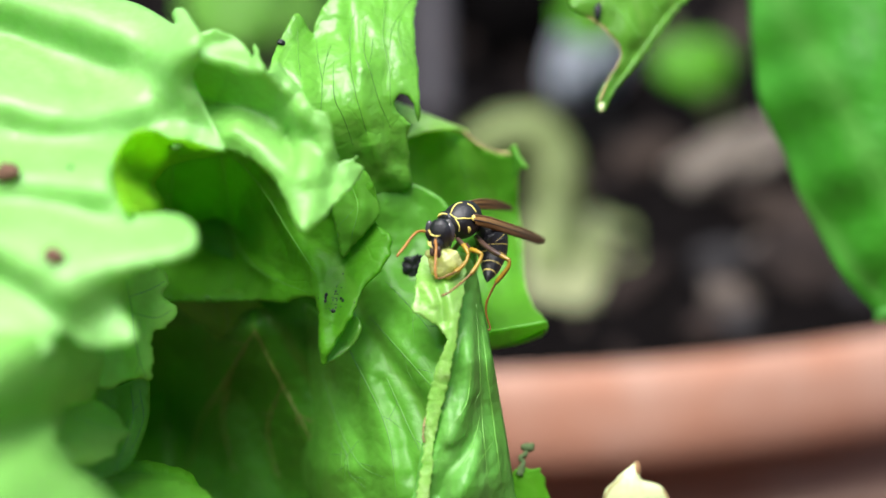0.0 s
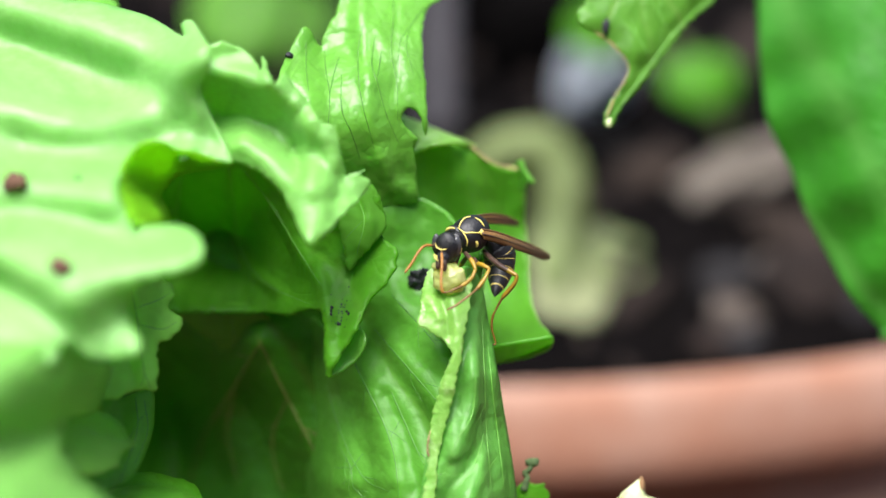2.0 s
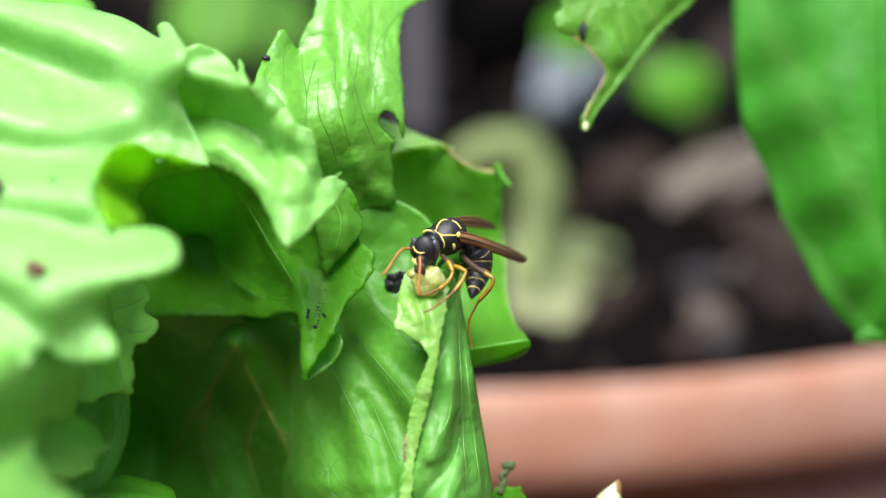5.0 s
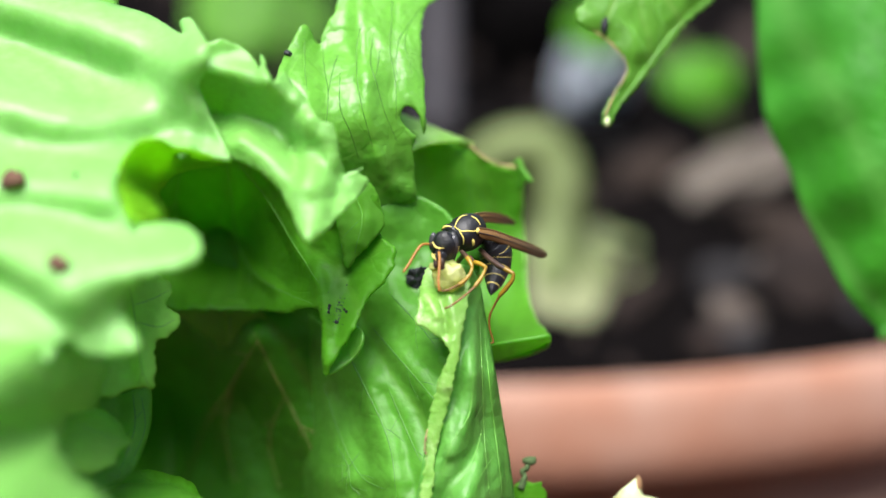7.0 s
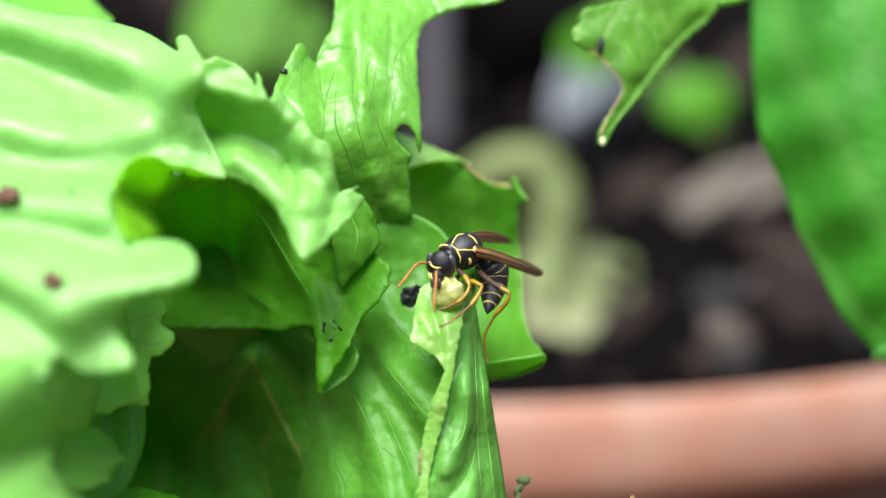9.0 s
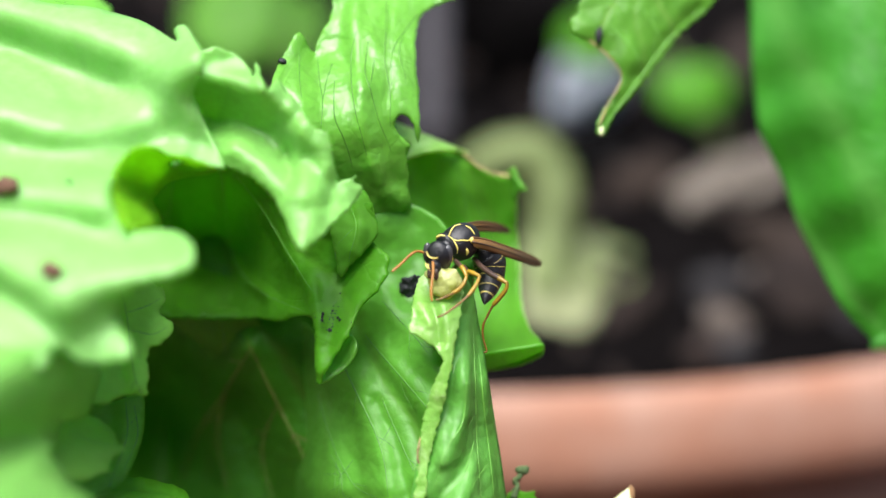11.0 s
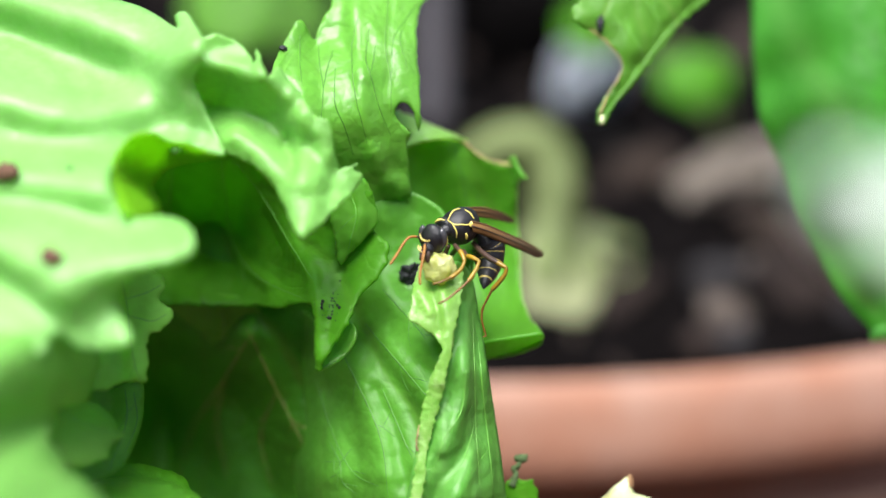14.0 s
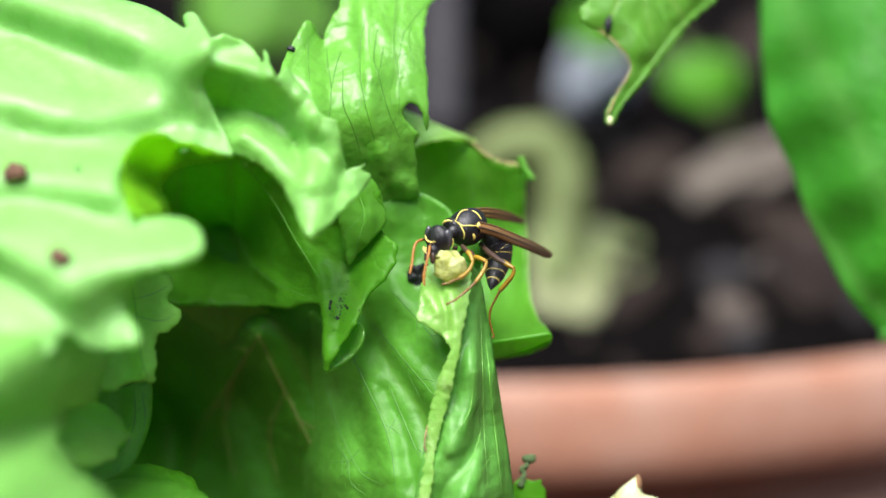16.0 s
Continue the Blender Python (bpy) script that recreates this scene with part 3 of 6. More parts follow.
# outer leaf, folded over with blunt lobes
outer_leaf = lettuce_leaf([-55, 7.9, -48.4, -11.2, -39.6, -10.4, -34.9, -10, -34.6, -8.6, -33.8, -8.4, -32.1, -9.5, -30.2, -9.7, -27.6, -9.2, -27.7, -7.9, -28.9, -6.4, -29.1, -4.8, -28.1, -3.2, -26.4, -2.4, -24.2, -2, -22.1, -1.1, -21.9, 0.6, -23.3, 1.9, -25.6, 2.4, -28.5, 2.3, -29.9, 3.5, -30.8, 5.1, -31.2, 7, -31.1, 9, -29.8, 10.6, -28, 10.4, -26, 9, -25.1, 9.8, -23, 9.1, -21.3, 8.9, -21.9, 10.4, -23.4, 13.2, -24.5, 16.3, -23.4, 18.1, -23.2, 19.9, -24.5, 21.9, -26, 23.7, -27.1, 23.4, -26.5, 21.8, -28.9, 23.3, -31.7, 24.8, -36.1, 26.1, -41.5, 26.7, -47.4, 28.5, -58.7, 33],
    [(-58.2, 30.9, 4), (-47.8, 28.1, 2), (-38.2, 26, 0), (-28.5, 22.9, -4), (-26.3, 23.5, -7), (-23.8, 18.8, -10), (-21.5, 9.3, -12), (-33, 13.6, -11), (-44.9, 16.7, -9), (-42.2, 6, -19), (-31.2, 5.7, -19), (-22.3, 0.6, -26), (-40.6, -1.5, -25), (-27.6, -8.1, -28), (-39.3, -9, -30), (-34.5, -9.9, -31), (-52.4, 7.8, -14), (-48.6, -10.2, -26)],
    [([-54.1, 28.8, -47.4, 26.2, -39.1, 23.9, -33.5, 21.9, -28.7, 18.9], 3.64, 2.3), ([-50.6, 24.3, -42.5, 20.6, -35.6, 17.7, -29.5, 16.1], -3.92, 2.6), ([-23.8, 19.2, -26, 17.1, -28.7, 14.8, -32.9, 13.1, -38.3, 12.7, -44.4, 14.8], 3.08, 2), ([-41, 10.1, -34.9, 9.8, -29.3, 10.9, -25.6, 11.6], -3.36, 2.3), ([-24.7, 13.7, -25.6, 11.3, -26, 9.3], 1.4, 1.1), ([-42.2, 6, -36.9, 6.6, -32, 6], 1.96, 2.4), ([-41.7, 3.7, -36.7, 3.2, -33.9, 2.4, -29.5, 1.2, -24.5, 0.9], -2.52, 1.5), ([-22.5, -0.2, -26.9, -1.3, -34.2, -1.5, -40.9, 0.1], 2.24, 1.8), ([-42.6, -3, -38.5, -4.1, -35.6, -6, -33.3, -8], -2.66, 1.7), ([-28.5, -5.1, -30.1, -6.8, -30.8, -9.4], -1.96, 1.5), ([-29.6, -3.5, -33.9, -4, -37.1, -3], 1.26, 1.6), ([-33.7, -5, -31.9, -8], 1.26, 1.6), ([-45.4, 20.6, -42, 18.6, -38.6, 16.1], 0.7, 0.5)],
    LETTUCE_PALE, 'pale outer lettuce leaf with blunt lobes', step=0.6, billow=0.55, billow_size=7, curl=0.7, curl_width=1.3, thick=0.45, axis=-35, seed=1)
# its margin rolled under between two lobes
lettuce_leaf([-21.5, 8.9, -23.2, 9.2, -25, 9.8, -26.5, 10, -27.4, 10.6, -29.2, 10.4, -30.8, 8.8, -31.4, 6.7, -30.8, 4.8, -29.4, 3, -28.3, 2.1, -27.3, 2.1, -27.8, 3.9, -29, 5.8, -28.1, 7.5, -25.7, 8.3, -23.1, 8.5],
    [(-21.6, 8.8, -10.5), (-27.3, 10.3, -15), (-31.3, 6, -18), (-28.4, 2.2, -21), (-27.2, 2.3, -12), (-28.8, 6.5, -6), (-25.7, 8.3, -7)],
    [([-30.8, 8.3, -30.9, 5.5, -28.9, 2.7], 0.5, 0.8)],
    LETTUCE_YELLOW, 'rolled margin of a lettuce leaf', step=0.5, billow=0.3, seed=2)
# the frilled leaf beside it
lettuce_leaf([-25.7, 10.5, -22.1, 9.3, -19.8, 8.6, -17.3, 6.8, -15.8, 5, -14.5, 2.4, -13.6, 0.8, -12.6, 0.9, -11.2, 2.4, -9.8, 4, -8.3, 5.7, -7.7, 7, -8.6, 7.8, -8.1, 8.3, -9.9, 7.6, -10.2, 8.1, -10.6, 10.2, -10.9, 12.3, -12.4, 12.9, -13.5, 14.7, -15.1, 16.5, -16.3, 17.9, -17, 16.7, -17.9, 18.7, -18.5, 19.7, -18.6, 18.2, -19.5, 19.7, -21, 20.8, -22.7, 21.4, -24.3, 20.4, -25.5, 18.4],
    [(-24.3, 20.1, -9), (-21, 20.6, -8), (-18, 17.8, -9), (-23.4, 16.9, -7), (-22.1, 10.4, -8), (-15.2, 16.2, -8), (-11, 12.2, -10), (-13.3, 0.9, -14), (-7.7, 7, -8), (-14.8, 3.4, -12), (-19.8, 8.7, -8), (-25.9, 14, -6)],
    [([-24.1, 18.1, -21, 17.8, -18, 16.7, -15.2, 15.1], 1.7, 0.9), ([-23.5, 14.2, -19.8, 13.4, -16.3, 11.5, -13.9, 9.9], -2.4, 1.3), ([-20.4, 10.9, -16.8, 8.1, -14.3, 4.6], 1.3, 1), ([-13.7, 12.9, -13.9, 9.8, -13.4, 6.3], 1.6, 0.9), ([-15.7, 10.4, -14.6, 8], -0.8, 0.6), ([-11.9, 6.3, -12.6, 3.4, -13.3, 1.2], 1, 0.8), ([-10.5, 8.1, -11, 5.2], -0.6, 0.6), ([-18, 18.8, -17.5, 16.9], 0.8, 0.5), ([-12.1, 11.4, -11.1, 8.6], 0.6, 0.5)],
    LETTUCE_FRILL, 'frilled pale green lettuce leaf', step=0.4, teeth=0.18, tooth=2.2, billow=0.35, billow_size=3, curl=0.5, seed=3)
# hollow leaf under the frill, drawn out to a hanging tip; its green includes shade
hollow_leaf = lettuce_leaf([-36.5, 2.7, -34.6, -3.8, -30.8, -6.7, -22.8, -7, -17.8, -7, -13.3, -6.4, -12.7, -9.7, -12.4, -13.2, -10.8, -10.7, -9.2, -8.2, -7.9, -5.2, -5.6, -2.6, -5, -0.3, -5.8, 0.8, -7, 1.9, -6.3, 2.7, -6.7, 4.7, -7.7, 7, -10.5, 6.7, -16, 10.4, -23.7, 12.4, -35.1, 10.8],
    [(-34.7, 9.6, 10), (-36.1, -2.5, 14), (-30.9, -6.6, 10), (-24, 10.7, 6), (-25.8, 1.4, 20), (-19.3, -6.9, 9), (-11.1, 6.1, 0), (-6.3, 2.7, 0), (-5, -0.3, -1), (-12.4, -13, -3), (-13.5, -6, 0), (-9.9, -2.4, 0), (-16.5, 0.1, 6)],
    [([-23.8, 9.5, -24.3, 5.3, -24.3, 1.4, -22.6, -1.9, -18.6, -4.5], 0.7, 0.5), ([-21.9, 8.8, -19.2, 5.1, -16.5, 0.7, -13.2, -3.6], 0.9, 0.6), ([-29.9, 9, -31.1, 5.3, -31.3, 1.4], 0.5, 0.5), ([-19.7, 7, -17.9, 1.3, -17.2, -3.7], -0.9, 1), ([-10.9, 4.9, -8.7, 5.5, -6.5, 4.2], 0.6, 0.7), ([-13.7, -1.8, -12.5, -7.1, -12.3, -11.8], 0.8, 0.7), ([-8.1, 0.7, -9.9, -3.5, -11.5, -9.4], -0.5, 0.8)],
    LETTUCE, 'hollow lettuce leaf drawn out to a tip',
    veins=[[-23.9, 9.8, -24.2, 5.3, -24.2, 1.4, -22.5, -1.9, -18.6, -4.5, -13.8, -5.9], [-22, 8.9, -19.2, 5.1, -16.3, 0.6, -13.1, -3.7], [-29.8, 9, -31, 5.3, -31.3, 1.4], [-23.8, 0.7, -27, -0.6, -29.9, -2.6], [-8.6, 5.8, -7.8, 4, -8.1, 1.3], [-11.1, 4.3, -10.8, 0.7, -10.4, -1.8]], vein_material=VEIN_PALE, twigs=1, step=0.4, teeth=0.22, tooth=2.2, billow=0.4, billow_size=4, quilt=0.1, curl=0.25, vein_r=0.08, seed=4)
# a lobe that lies on it
lettuce_leaf([-11.3, 3.1, -10.8, 0.7, -10.3, -2.1, -9.3, -1, -7.4, 1, -6.3, 2.7, -6.7, 4.9, -8, 7.1, -11, 5.5],
    [(-11, 5.5, -0.8), (-7.7, 7, -1), (-6.3, 2.7, -0.5), (-10.3, -2.1, -0.6), (-8.6, 2.5, -1)],
    [([-8.6, 5.8, -8, 3.7, -8.6, 0.7], 0.4, 0.5)],
    LETTUCE_BACK, '',
    veins=[[-9.2, 5.8, -8.5, 3.1, -9.4, -0.5]], vein_material=VEIN_PALE, twigs=1, step=0.35, teeth=0.12, tooth=2, billow=0.2, billow_size=3, curl=0.3, vein_r=0.06, seed=5)
# the pale back of the hanging tip
lettuce_leaf([-11.8, -11.4, -12.5, -13.3, -10.4, -12.4, -8.9, -10.9, -8.4, -9.3, -9.4, -8.4],
    [(-9.4, -8.4, 0.6), (-8.4, -9.3, -0.5), (-12.5, -13.3, -2.4), (-9.9, -11.4, -0.6)],
    [],
    LETTUCE_LIGHT, '', step=0.3, billow=0.15, curl=0.3, seed=6)
# leaf deep in the hollow, the shade there put into its dark green
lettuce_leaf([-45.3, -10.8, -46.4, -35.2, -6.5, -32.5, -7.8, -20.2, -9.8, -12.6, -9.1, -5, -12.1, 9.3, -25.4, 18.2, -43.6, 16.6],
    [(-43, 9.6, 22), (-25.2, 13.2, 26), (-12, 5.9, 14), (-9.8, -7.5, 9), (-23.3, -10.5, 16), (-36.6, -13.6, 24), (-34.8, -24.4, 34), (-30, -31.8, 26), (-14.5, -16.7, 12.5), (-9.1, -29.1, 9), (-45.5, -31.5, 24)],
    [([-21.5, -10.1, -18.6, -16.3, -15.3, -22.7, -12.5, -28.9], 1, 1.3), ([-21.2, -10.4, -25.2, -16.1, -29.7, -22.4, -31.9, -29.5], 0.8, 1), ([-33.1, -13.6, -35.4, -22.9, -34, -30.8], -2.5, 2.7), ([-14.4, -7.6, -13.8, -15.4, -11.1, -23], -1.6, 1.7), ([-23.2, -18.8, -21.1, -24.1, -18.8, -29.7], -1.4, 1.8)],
    LETTUCE_INNER_SHADED, 'inner lettuce leaf with reddish ribs deep in the hollow',
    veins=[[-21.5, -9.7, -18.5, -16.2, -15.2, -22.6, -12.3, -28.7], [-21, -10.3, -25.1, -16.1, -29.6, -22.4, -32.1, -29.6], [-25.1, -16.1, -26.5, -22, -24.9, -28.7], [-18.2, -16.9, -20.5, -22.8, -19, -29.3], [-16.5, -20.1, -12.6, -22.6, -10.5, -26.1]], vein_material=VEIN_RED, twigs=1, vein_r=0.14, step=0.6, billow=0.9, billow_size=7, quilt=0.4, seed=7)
# tip that hangs in the hollow
lettuce_leaf([-30.2, -8.6, -27.2, -10.6, -25.5, -12.8, -23.5, -12, -21.9, -9.9, -20.1, -7.8, -20.1, -7.7, -22.2, -6.1, -27.7, -5.8, -32.1, -5.9],
    [(-32.2, -6.6, 18), (-20.2, -7.8, 13), (-25, -12.5, 19), (-25.3, -9.1, 16)],
    [([-25.1, -7.5, -25.1, -10.5], 0.7, 0.9)],
    LETTUCE_BACK, '',
    veins=[[-24.6, -7.5, -24.6, -9.8, -25.1, -12.1]], vein_material=VEIN_PALE, vein_r=0.07, step=0.4, teeth=0.1, billow=0.3, seed=8)
# broad leaf with branching veins under the wasp
broad_leaf = lettuce_leaf([-17.6, -13.2, -25.7, -20.3, -25.2, -30.7, -21.6, -36.8, -0.8, -30.9, 0.4, -16.7, 2.8, -7.3, 4.1, 0.1, 1.5, 2.8, 0.1, 4.4, -2.3, 5.8, -4.5, 6.3, -6.8, 6, -7.5, 5.1, -7.7, 0.1, -9.1, -6.2, -11.6, -9.4, -15.9, -7.7],
    [(-7.5, 5.7, 7.5), (-4, 6.1, 8.6), (1, 3.1, 7.6), (-1.5, -0.6, 8.6), (-6.6, -2.5, 8.6), (-9, -7.5, 7), (-13, -12.7, 10), (-18.6, -17.6, 22), (-22.4, -29.9, 32), (-5.2, -12.2, 3.5), (0.4, -12, 0.5), (-8.9, -19.7, 4.5), (-2, -21.6, -0.4), (-12.2, -26.3, 7), (-2.6, -29.9, -1)],
    [([-9, -7.5, -5.8, -12.3, -2.7, -16.9, -1.1, -21.5], -1, 1), ([-7.7, -8.7, -3.3, -13.4, -0.2, -16.8], 0.8, 0.9), ([-11, -10, -8.3, -15.4, -5.7, -21.8, -4.5, -27.7], 0.9, 1.1), ([-5.3, -5, -2.4, -8.6, 0.4, -12], 0.7, 1), ([-5.9, 3.2, -5.3, -0.6, -5.9, -5], 0.8, 1.4), ([-11.6, -16.4, -8.9, -22.1, -8.2, -28.1], -0.8, 1.1), ([-6.4, -15.9, -4.2, -20.6, -3.2, -25.2], -0.5, 0.7), ([-11.5, -25.5, -6.3, -24.5, -3.9, -24.7], 0.4, 0.7)],
    LETTUCE_MID, 'broad lettuce leaf with branching veins',
    veins=[[-11.6, -9.4, -8.3, -15.3, -5.7, -21.1, -4.7, -27.6], [-11.6, -21.9, -10.3, -23.8, -9.9, -25.9, -8.2, -27.2], [-8.9, -22.2, -10.2, -23.9, -10.7, -24.7], [-7.7, -8.7, -3.3, -13.3, -0.2, -16.7], [-5.9, -4.9, -2.4, -8.5, -0.9, -10.3], [-5.8, -15.3, -3.9, -19.4, -2.3, -22.8], [-13.4, -15.3, -11.6, -20.1, -8.9, -24.6, -5.7, -25.8]], vein_material=VEIN, twigs=2, vein_r=0.075, step=0.38, billow=0.4, billow_size=5, quilt=0.12, seed=9)
# folded leaf on which the wasp stands
lettuce_leaf([1.9, -6, 1.3, -9.5, 0.1, -13.2, -1.2, -17.1, -1.9, -21.3, -2.7, -26.1, -3.8, -31.9, 8.6, -33.9, 7.8, -27.9, 7, -22.1, 6.4, -18.4, 5.5, -13.1, 5, -9.8, 4.5, -7.3, 3.8, -3.6, 2.5, -1.7, 1, -2.7],
    [(2.5, -1.7, -0.5), (3.8, -3.6, 2), (1, -3.5, -1.5), (5, -9.8, 3.5), (1.3, -10.1, -2.4), (-0.2, -14.2, -2.8), (3.3, -13, -2.2), (6.4, -18.4, 4), (2.1, -18.9, -3.4), (-2, -21.9, -3), (7.8, -27.9, 5), (3.3, -26.4, -4.2), (-2.9, -27.1, -3.5)],
    [([3.3, -7.2, 3.1, -11.9, 2.9, -16.6, 0.9, -21.2], 0.8, 0.5), ([4, -10.8, 4.3, -16.8, 4.7, -25], -0.5, 0.4), ([5, -13.3, 5.6, -19.5, 6.1, -26.6], 0.35, 0.3), ([1.8, -10.7, 1.2, -15.4, -0.8, -21.2], -0.6, 0.5), ([0.4, -18.8, -0.8, -23, -2, -27.1], 0.5, 0.5), ([3.7, -17.9, 3.1, -21.3, 0.9, -24.6, -0.2, -27], -0.7, 0.6), ([4.3, -21.5, 3.3, -24.2, 1.8, -26.9], 0.5, 0.5)],
    LETTUCE_RIBBED, 'folded lettuce leaf with fine lengthwise ribs',
    veins=[[3.8, -7.2, 4, -13.1, 4.3, -20.4, 4.8, -26.8], [4.4, -9.7, 5, -15.7, 5.7, -21.8, 6.3, -27.3], [3.1, -13, 2.7, -17.1, 0.9, -20.5, -0.5, -24.7], [4, -19.2, 3.1, -22.5, 0.9, -25.3]], vein_material=VEIN_PALE, twigs=1, vein_r=0.07, step=0.3, billow=0.3, billow_size=4, quilt=0.06, curl=0.2, seed=10)
# its torn pale margin
lettuce_leaf([-2.3, -3.9, -2.6, -5.9, -2.8, -7.8, -2.1, -8.2, -0.9, -8.9, 0.1, -9.7, 0.7, -10.9, 0.1, -12.3, -0.5, -13.9, -0.9, -15.6, -1.4, -17.5, -1.7, -19.5, -1.8, -21.5, -2, -23.3, -2.5, -26.3, -3.3, -30.9, -1.5, -30.9, -1.3, -26.3, -0.9, -24, -0.9, -22.3, -0.5, -20.2, 0.2, -17.4, 0.8, -15.3, 1.2, -13.1, 1.7, -10.8, 1.9, -8.9, 2.4, -6.8, 2.7, -4.7, 2.7, -2.2, 0.4, -1.8, -1.6, -2],
    [(-1.6, -2, 0.8), (2.7, -2.2, 0.2), (-2.7, -7.9, -3.4), (0.4, -5.9, -3), (2.1, -8.2, -3.4), (0.7, -10.9, -4), (0.4, -14.1, -4), (-1.3, -18.8, -4), (-1.9, -25.7, -5), (-2.5, -30.9, -5.4)],
    [([0.4, -2.4, 0.9, -5.9, 1.3, -9.4, 0.7, -14.1], 0.3, 0.5), ([-1.9, -4.7, -0.5, -7], 0.4, 0.4), ([-0.8, -3.5, 0, -6.5, 0.4, -8.8], -0.45, 0.4)],
    LETTUCE_TORN, 'torn pale margin of a lettuce leaf', step=0.2, teeth=0.16, tooth=1.1, billow=0.12, billow_size=2, quilt=0.06, thick=0.26, curl=0.2, curl_width=0.4, seed=11)
# leaf behind the wasp, its lower corner curled forward
lettuce_leaf([-5.5, 0.7, -1.6, -7.8, 2.3, -12.6, 6.1, -12.5, 9.2, -12, 11.6, -10.9, 11.9, -9.8, 10.8, -8.1, 10.1, -5.9, 9.9, -2.6, 9.9, 0.7, 9.5, 4.8, 9.5, 7.5, 8.8, 9.7, 6.6, 10, 4.5, 11, 3, 12.1, 1.1, 12.6, -1.6, 12.4, -3.7, 11.5, -6.1, 9.2],
    [(-5.5, 9.2, 14), (1.1, 12.5, 17), (8.8, 9.6, 19), (9.6, 2.8, 22), (1.1, 2.8, 20), (-2.9, -2.6, 16), (4.4, -7.9, 18), (10, -5.9, 18), (12, -10.1, 9), (6.1, -12.4, 9), (8.8, -10.6, 12)],
    [([1.1, 11.3, 3.1, 5.4, 4.5, -2.6, 6.2, -10.3], 0.9, 1.5), ([-2.9, 9.9, 0.4, 4.1, 2.4, -2], -0.8, 1.6), ([6.4, 8.8, 7.2, 1.4, 7.7, -6.6], -0.7, 1.3), ([11.2, -10, 8.8, -10.3, 6.2, -10.7], 1.2, 0.8)],
    LETTUCE_BACK, 'lettuce leaf with a curled lower corner',
    veins=[[1.8, 11.8, 3.5, 5.4, 4.9, -2.6, 6.4, -10.2], [2.4, 9.3, 5.8, 4.1, 7.9, -2.7], [3.6, 4.1, 6.5, 0.1, 8.7, -6.6]], vein_material=VEIN_PALE, twigs=1, vein_r=0.07, step=0.45, teeth=0.1, tooth=2.0, billow=0.4, billow_size=5, curl=0.5, seed=12)
# rolled hem of the curled corner
lettuce_leaf([5.1, -12.6, 6.1, -12.6, 9.3, -12.1, 11.6, -11.2, 12, -10.3, 11.7, -9.5, 10, -9.7, 7.5, -10.1, 5.1, -10.7],
    [(5.1, -10.7, 6), (11.7, -9.5, 5), (12, -10.5, 9), (9.3, -12.1, 10.5), (5.5, -12.6, 9), (7.2, -10.4, 5.5)],
    [],
    LETTUCE_MID, 'rolled hem of a lettuce leaf', step=0.3, billow=0.1, seed=13)
# pale rolled margin at the back leaf's top
lettuce_leaf([-4.6, 14, -3.3, 13.2, -3.1, 12.6, -3.6, 11.1, -2.7, 11.5, -1.3, 12, 1, 12.3, 3.6, 12.3, 2.5, 12.7, 0.4, 13.5, -2.3, 14.8, -4.1, 15.3, -5.1, 15.5],
    [(-5.1, 15.5, 15), (-1.6, 14.4, 17.5), (3.6, 12.5, 19), (-3.6, 11.1, 10.5), (-0.9, 12, 12), (2.4, 12.4, 15.5)],
    [([-4.5, 15, -1.6, 13.6, 1.7, 12.5], 0.4, 0.4)],
    LETTUCE_TORN, 'pale rolled lettuce margin', step=0.28, teeth=0.08, tooth=1.5, billow=0.2, billow_size=2, curl=0.2, curl_width=0.5, seed=14)
# torn flap at its corner
lettuce_leaf([9, 8.7, 8.9, 7.4, 9.3, 7, 9.7, 8, 10.3, 7.8, 10, 8.5, 9.5, 9.3, 9, 10.5, 8.6, 10.4],
    [(8.6, 10.4, 18), (10.3, 7.8, 16), (9.1, 7.1, 18.5)],
    [],
    LETTUCE_MID, '', step=0.22, teeth=0.1, tooth=0.8, billow=0.2, billow_size=1.5, seed=15)
